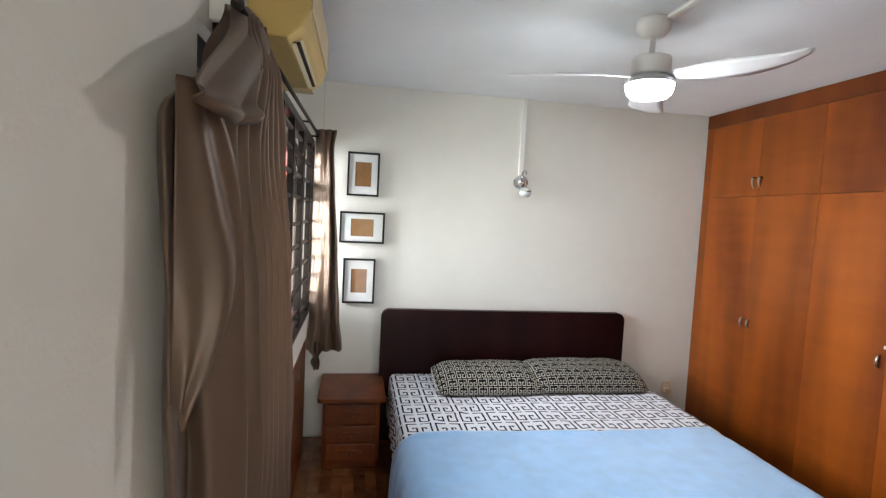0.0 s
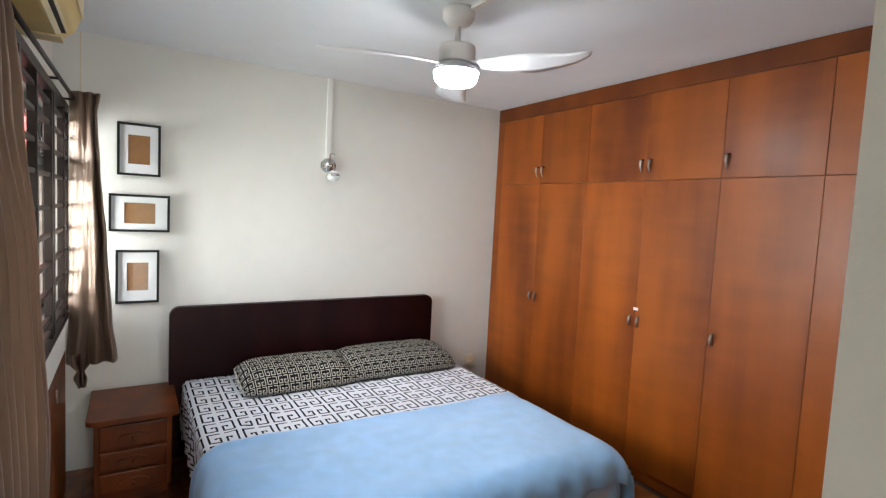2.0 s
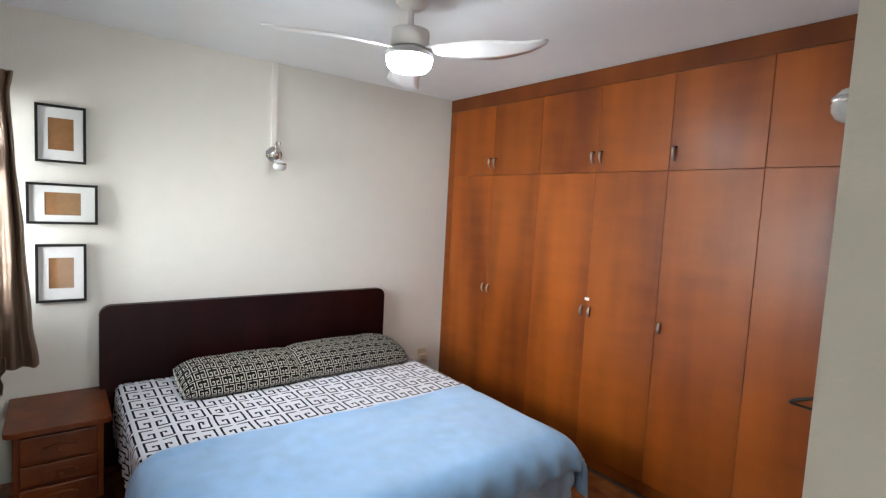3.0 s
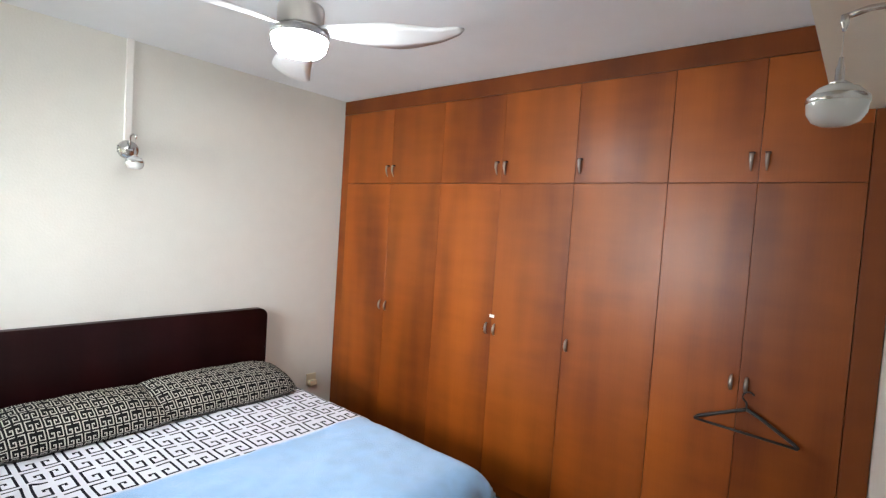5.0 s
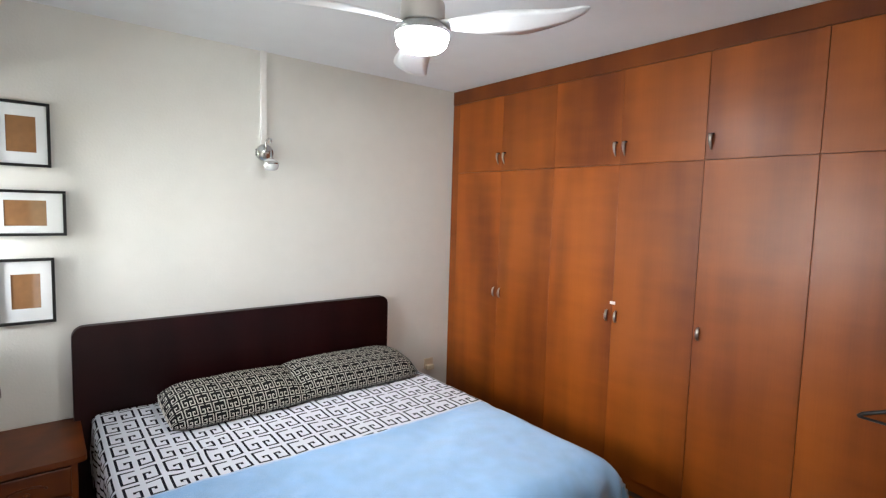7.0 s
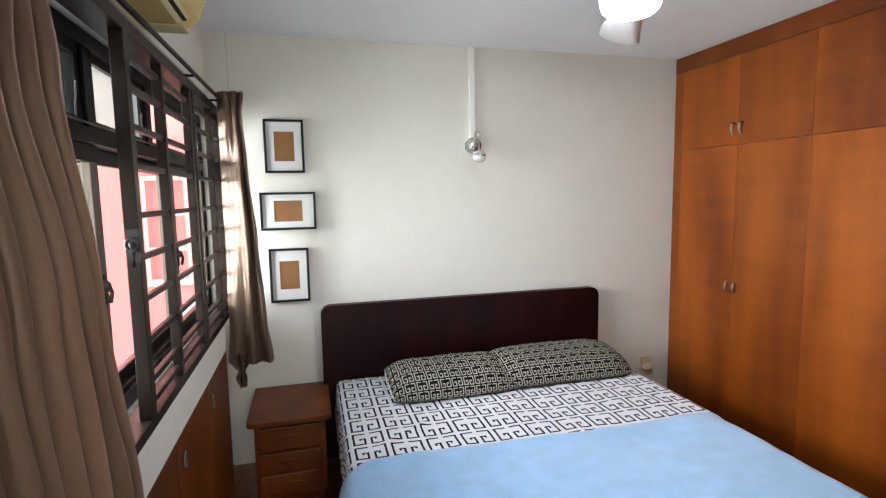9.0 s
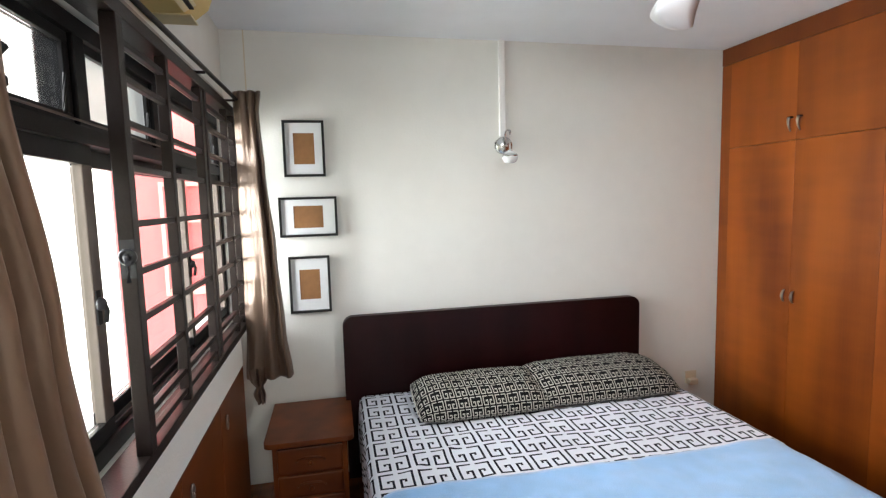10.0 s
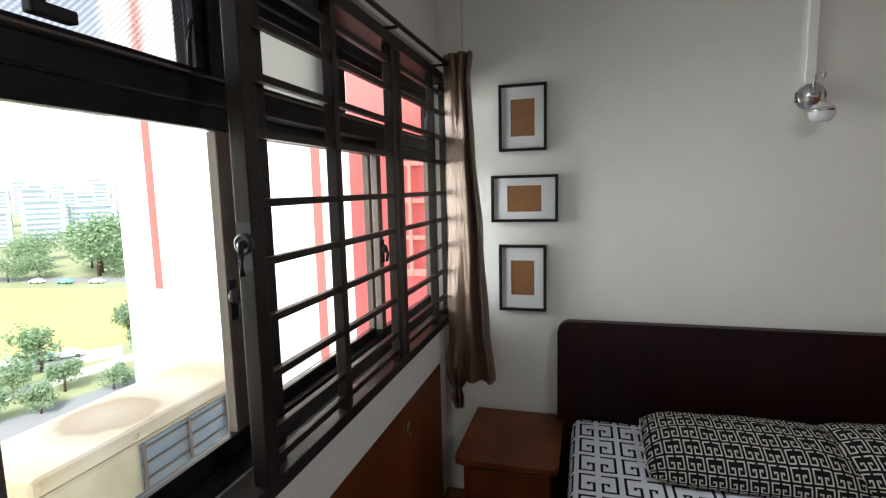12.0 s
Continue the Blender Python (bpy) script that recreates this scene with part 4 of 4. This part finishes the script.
def flap_place(u, f):
    """The corner of cloth thrown over the rod's end, with a rolled lower hem."""
    a = spline([(-0.135, 1.585, 2.190), (-0.122, 1.49, 2.105), (-0.100, 1.22, 1.955), (-0.092, 1.13, 1.880)], f)
    b = spline([(-0.090, 1.78, 2.205), (-0.062, 1.70, 2.12), (-0.048, 1.48, 1.985), (-0.042, 1.34, 1.875)], f)
    pleat = 0.022 * abs(math.sin(math.pi * (1.6 * u + 0.9 * f))) * (0.3 + 0.6 * f) + 0.024 * math.exp(-((f - 0.93) / 0.06) ** 2)
    p = [c + (d - c) * u for c, d in zip(a, b)]
    return (p[0] + pleat, p[1] - 0.7 * pleat, p[2] + 0.03 * math.sin(math.pi * u) * (1 - f) - 0.02 * math.sin(math.pi * u) * f)


cloth_sheet("curtain_overfold", 40, 60, overfold_place, "taupe satin curtain edge folded over itself")
cloth_sheet("curtain_flap", 36, 36, flap_place, "taupe satin curtain corner thrown over the rod")

far_rows = [
    (2.235, [(-0.10, 3.775), (-0.088, 3.745), (-0.055, 3.715), (-0.025, 3.73), (0.0, 3.70), (0.02, 3.735), (0.038, 3.71), (0.035, 3.76)]),
    (2.13, [(-0.098, 3.77), (-0.088, 3.745), (-0.05, 3.72), (-0.02, 3.735), (-0.005, 3.705), (0.012, 3.735), (0.026, 3.715), (0.022, 3.76)]),
    (1.85, [(-0.098, 3.78), (-0.088, 3.755), (-0.045, 3.73), (-0.012, 3.71), (0.010, 3.685), (0.022, 3.735), (0.040, 3.70), (0.038, 3.76)]),
    (1.40, [(-0.10, 3.79), (-0.090, 3.765), (-0.045, 3.735), (-0.005, 3.715), (0.028, 3.685), (0.038, 3.745), (0.066, 3.70), (0.072, 3.765)]),
    (0.98, [(-0.105, 3.79), (-0.095, 3.76), (-0.055, 3.73), (-0.010, 3.735), (0.028, 3.69), (0.048, 3.745), (0.088, 3.695), (0.098, 3.76)]),
    (0.735, [(-0.115, 3.77), (-0.105, 3.73), (-0.065, 3.70), (-0.020, 3.735), (0.025, 3.69), (0.060, 3.74), (0.105, 3.69), (0.125, 3.75)]),
]
cloth_sheet("curtain", 120, 100, hanging(far_rows, 8.0, 0.007), "taupe satin curtain gathered short in the corner by the nightstand")
tail_rows = [(z, [(x + w * a, 3.70 + 0.02 * b) for a, b in ((-1, 1), (-0.6, -1), (-0.2, 0.8), (0.2, -1), (0.6, 0.8), (1, -0.5))]) for z, x, w in ((0.80, -0.05, 0.05), (0.74, -0.045, 0.045), (0.70, -0.04, 0.018), (0.66, -0.042, 0.032), (0.61, -0.035, 0.02))]
cloth_sheet("curtain_tail", 60, 40, hanging(tail_rows, 12.0, 0.006), "twisted taupe cloth end hanging below the curtain")


# ---- coat hanger on the wardrobe handle ----
hg = thing("coat_hanger", (2.962, 1.005, 0.94), "black plastic coat hanger hung on a wardrobe handle", "hanger")
hook = [(0, 0.0, -0.01), (0, 0.0, 0.02)] + [(0, -0.006 + 0.024 * math.cos(a), 0.055 + 0.024 * math.sin(a)) for a in (radians(-70 + 27 * k) for k in range(9))]
part("hook", tube(hook, 0.004, 8), HANGER, hg, smooth=True)
part("arm", tube([(0, 0.0, 0), (0, 0.05, -0.022), (0, 0.19, -0.085), (0, 0.205, -0.10)], 0.008, 8), HANGER, hg, smooth=True)
part("arm", tube([(0, 0.0, 0), (0, -0.05, -0.022), (0, -0.185, -0.10), (0, -0.20, -0.116)], 0.008, 8), HANGER, hg, smooth=True)
part("bar", tube([(0, 0.205, -0.101), (0, -0.20, -0.117)], 0.006, 8), HANGER, hg, smooth=True)


# ---- outdoors ----
GZ = -24.0
structure("ground", box(-9000, -9000, GZ - 1, 9000, 9000, GZ), GROUNDM, "green ground far below the window", "ground")
fld = prism([(-84, 58), (-76, 74), (-112, 112), (-170, 104), (-150, 78)], 0.05, "z")
bmesh.ops.translate(fld, verts=fld.verts[:], vec=(0, 0, GZ))
structure("playing_field", fld, FIELD, "yellowed dry grass playing field", "field")


def strip(name, a, c, w, z, mat, label, category):
    d = Vector((c[0] - a[0], c[1] - a[1])).normalized()
    n = Vector((-d.y, d.x)) * w / 2
    bm = prism([(a[0] + n.x, a[1] + n.y), (a[0] - n.x, a[1] - n.y), (c[0] - n.x, c[1] - n.y), (c[0] + n.x, c[1] + n.y)], z, "z")
    bmesh.ops.translate(bm, verts=bm.verts[:], vec=(0, 0, GZ))
    return structure(name, bm, mat, label, category)


strip("road", (-64, 32), (-52, 80), 6, 0.04, ROADM, "grey asphalt road beside the field", "road")
strip("pavement", (-74, 34), (-66, 84), 3.5, 0.10, PAVEM, "pale concrete pavement", "pavement")
strip("car_park", (-92, 46), (-74, 66), 7, 0.06, PAVEM, "pale concrete car park by the field", "car park")
strip("far_road", (-300, 100), (-60, 135), 9, 0.06, ROADM, "distant asphalt road behind the field", "road")


def tree(at, h, spread, seed, leaves=1700):
    """Trunk with limbs, and a crown of many small leaf clumps in uneven lobes."""
    rnd = random.Random(seed)
    t = thing("tree", (at[0], at[1], GZ), "leafy green tree with a spreading crown", "tree", "trees round the field")
    bm = bmesh.new()
    tube([(0, 0, 0), (0.1, 0.05, h * 0.3), (0.0, 0.1, h * 0.55)], 0.035 * h, 7, bm)
    lobes = []
    for k in range(7):
        a, r = rnd.uniform(0, 6.28), spread * rnd.uniform(0.2, 0.62)
        c = Vector((r * math.cos(a), r * math.sin(a), h * rnd.uniform(0.30, 0.80)))
        lobes.append((c, spread * rnd.uniform(0.36, 0.55)))
        tube([(0, 0.1, h * 0.42), tuple(c * 0.6 + Vector((0, 0, h * 0.2))), tuple(c)], 0.012 * h, 5, bm)
    part("trunk", bm, BARK, t, smooth=True)
    vs, fs = [], []
    for k in range(leaves):
        c, r = lobes[k % 7]
        v = Vector((rnd.gauss(0, 1), rnd.gauss(0, 1), rnd.gauss(0, 0.7))).normalized() * r * rnd.uniform(0.45, 1.08)
        p, s = c + v, rnd.uniform(0.018, 0.038) * h
        q = Euler((rnd.uniform(-0.9, 0.9), rnd.uniform(-0.9, 0.9), rnd.uniform(0, 6.28))).to_matrix()
        n = len(vs)
        for dx, dy, dz in ((-1, -0.5, 0), (0.2, -0.8, 0.15), (1, 0.1, 0), (0.3, 0.8, -0.15), (-0.7, 0.6, 0.1)):
            vs.append(p + q @ Vector((dx * s, dy * s, dz * s)))
        fs.append(tuple(range(n, n + 5)))
    me = bpy.data.meshes.new("crown")
    me.from_pydata(vs, [], fs)
    me.materials.append(LEAF)
    c = new("crown", me)
    c.parent = t


for k, (x, y, h, sp) in enumerate(((-152, 128, 19, 14), (-158, 134, 20, 14), (-170, 122, 9, 8), (-140, 130, 14, 10), (-78, 71, 8, 4), (-77, 55, 8, 4), (-66, 50, 5, 2.6), (-62, 44, 4.5, 2.4), (-60, 52, 4, 2.6), (-64, 40, 5, 2.6), (-180, 112, 10, 7), (-195, 116, 11, 7), (-172, 114, 8, 6), (-130, 128, 9, 7), (-58, 56, 3.5, 2.2), (-150, 150, 12, 9), (-172, 142, 11, 9), (-190, 134, 12, 9), (-205, 140, 10, 8), (-160, 165, 12, 10), (-185, 158, 13, 10), (-215, 155, 12, 10), (-235, 145, 11, 9), (-142, 140, 10, 8), (-220, 128, 10, 8), (-70, 66, 5, 3), (-71, 47, 5, 3))):
    tree((x, y), h, sp, k)


def block(at, w, d, h, rz, storeys, label):
    o = thing("apartment_block", (at[0], at[1], GZ), label, "building", "far apartment blocks", rz)
    part("wall", box(-w / 2, -d / 2, 0, w / 2, d / 2, h), CITY, o)
    part("roof", box(-w / 2 - 0.6, -d / 2 - 0.6, h, w / 2 + 0.6, d / 2 + 0.6, h + 1.2), CITY, o)
    for k in range(storeys):
        z = h * (k + 0.4) / storeys
        part("window_band", box(-w / 2 + 2, -d / 2 - 0.25, z, w / 2 - 2, -d / 2 - 0.02, z + h * 0.42 / storeys), CITYWIN, o)


for far, side, w, h, n in ((360, -62, 26, 22, 8), (370, -30, 24, 18, 7), (380, -4, 20, 24, 8), (390, 20, 24, 20, 7), (400, 46, 22, 23, 8), (470, -70, 18, 30, 9), (480, -40, 16, 26, 8), (490, -10, 18, 32, 9), (500, 22, 14, 27, 8), (510, 50, 18, 33, 9), (600, -66, 16, 27, 9), (620, -38, 14, 33, 10), (640, -12, 12, 38, 10), (650, 14, 14, 31, 9), (660, 42, 16, 40, 10), (1000, -90, 22, 40, 8), (1020, -40, 18, 52, 9), (1040, 10, 20, 44, 8), (1060, 60, 20, 56, 9)):
    block((-0.80 * far + 0.60 * side, 0.60 * far + 0.80 * side), w, 8, h, 53, n, "pale distant apartment block with rows of windows")


def car(at, rz, mat):
    c = thing("car", (at[0], at[1], GZ + 0.06), "small parked car seen from above", "car", "parked cars", rz)
    out = [(-2.1, 0.35), (-2.0, 0.8), (-1.2, 0.9), (-0.7, 1.4), (0.8, 1.4), (1.4, 0.92), (2.0, 0.8), (2.1, 0.35)]
    bm = prism(out, 1.7, "y")
    bmesh.ops.translate(bm, verts=bm.verts[:], vec=(0, -0.85, 0))
    part("body", bm, mat, c)
    for sx in (-1.3, 1.3):
        for sy in (-0.8, 0.8):
            part("wheel", lathe([(0, -0.1), (0.33, -0.1), (0.33, 0.1), (0, 0.1)], 12, pose(sx, sy, 0.33, 90)), DARK, c)


CARWHITE = material("car_white", (0.7, 0.72, 0.74), 0.3, 0, 2, 0.05)
CARTEAL = material("car_teal", (0.15, 0.35, 0.38), 0.3, 0, 2, 0.05)
for x, y, m in ((-84, 56, CARWHITE), (-82, 58.5, CARTEAL), (-79.5, 61, CARWHITE), (-140, 117, CARWHITE), (-150, 115, CARTEAL), (-160, 114, CARWHITE)):
    car((x, y), 48 if y < 70 else 8, m)

wing = thing("apartment_wing", (-12, 21, GZ), "white apartment wing with coral stripes", "building")
part("wall", box(-9.35, 0, 0, 11.0, 6, 40), RENDERW, wing)
for x0, x1, zb, zt in ((-7.55, -7.10, 21.15, 40), (1.25, 1.68, 17.5, 40), (-2.4, -2.0, 16, 21)):
    part("stripe", box(x0, -0.03, zb, x1, 0, zt), PINK, wing, "coral painted stripe")
near = thing("neighbour_facade", (-0.8, 4.75, GZ), "coral painted facade beside the window", "building")
part("wall", box(-0.27, 0, 0, 0.44, 3, 34), PINK, near)
fr = part("window", box(0.03, -0.03, 24 + 1.05, 0.33, -0.001, 24 + 1.10), CORALFRAME, near, "pale framed window")
for z in (1.30, 1.55, 1.80):
    part("window_rail", box(0.03, -0.03, 24 + z, 0.33, -0.001, 24 + z + 0.03), CORALFRAME, fr)
for x in (0.03, 0.17, 0.30):
    part("window_stile", box(x, -0.034, 24 + 1.05, x + 0.025, -0.031, 24 + 1.83), CORALFRAME, fr)

structure("sill_outside", box(-0.46, 0.9, 0.80, -0.352, 4.74, 0.955), RENDERW, "white concrete sill outside the window", "sill")
structure("ledge", box(-1.5, 1.0, 0.28, -0.352, 4.74, 0.40), RENDERW, "white concrete ledge outside the window", "ledge")
co = thing("air_conditioner_condenser", (-0.93, 2.75, 0.40), "stained cream air conditioner condenser on the ledge outside", "condenser")
part("casing", box(-0.155, -0.43, 0.0, 0.155, 0.45, 0.50), CONDTOP, co, bevel=0.012)
part("lid", box(-0.165, -0.44, 0.502, 0.165, 0.46, 0.55), CONDLID, co, "rust-stained cream lid", bevel=0.018)
fins = part("fin_grille", box(0.156, -0.13, 0.06, 0.160, 0.44, 0.49), CONDFIN, co, "blue-grey fin grille")
for k in range(9):
    part("fin_bar", box(0.161, -0.13, 0.07 + 0.05 * k, 0.166, 0.44, 0.076 + 0.05 * k), STILE, fins)
for k in range(4):
    part("fin_post", box(0.167, -0.13 + 0.185 * k, 0.06, 0.171, -0.118 + 0.185 * k, 0.49), STILE, fins)
part("screw", lathe([(0, 0), (0.008, 0), (0.006, 0.004), (0, 0.005)], 10, pose(0.166, -0.14, 0.525, 0, 90, 0)), NICKEL, co)


# ---- floor planks where the floor shows ----
def planks():
    w, l = 0.07, 0.42
    me = bpy.data.meshes.new("plank")
    bm = box(-w / 2 + 0.0008, -l / 2 + 0.0008, -0.0075, w / 2 - 0.0008, l / 2 - 0.0008, 0.0)
    bm.to_mesh(me)
    bm.free()
    me.materials.append(PARQUET)
    vs, fs, n = [], [], 0
    for i in range(45):
        x = -0.18 + w * (i + 0.5)
        y = YS + l / 2 - (0.21 if i % 2 else 0)
        while y - l / 2 < YN - 0.01:
            a, b = max(y - l / 2, YS if x < 0.86 else 0.6), min(y + l / 2, YN)
            whole = b - a > l - 0.001
            if whole and n < 300 and ((x < 0.52 and y > 1.9) or (x > 2.36 and y > 0.6) or (x < 0.52 and y > 1.0)):
                o = new("plank", me)
                o.parent = floor
                o.location = (x, y, 0)
                n += 1
            elif b - a > 0.02:
                k = len(vs)
                vs += [(x + sx * (w / 2 - 0.0008), yy, z) for z in (-0.0075, 0.0) for sx, yy in ((-1, a + 0.0008), (1, a + 0.0008), (1, b - 0.0008), (-1, b - 0.0008))]
                fs += [tuple(k + q for q in f) for f in ((4, 5, 6, 7), (0, 1, 5, 4), (1, 2, 6, 5), (2, 3, 7, 6), (3, 0, 4, 7))]
            y += l
    rest = bpy.data.meshes.new("parquet")
    rest.from_pydata(vs, [], fs)
    rest.materials.append(PARQUET)
    o = new("parquet", rest)
    o.parent = floor
    tagged(o, "worn brown parquet planks laid in staggered rows", kind="stuff")


planks()
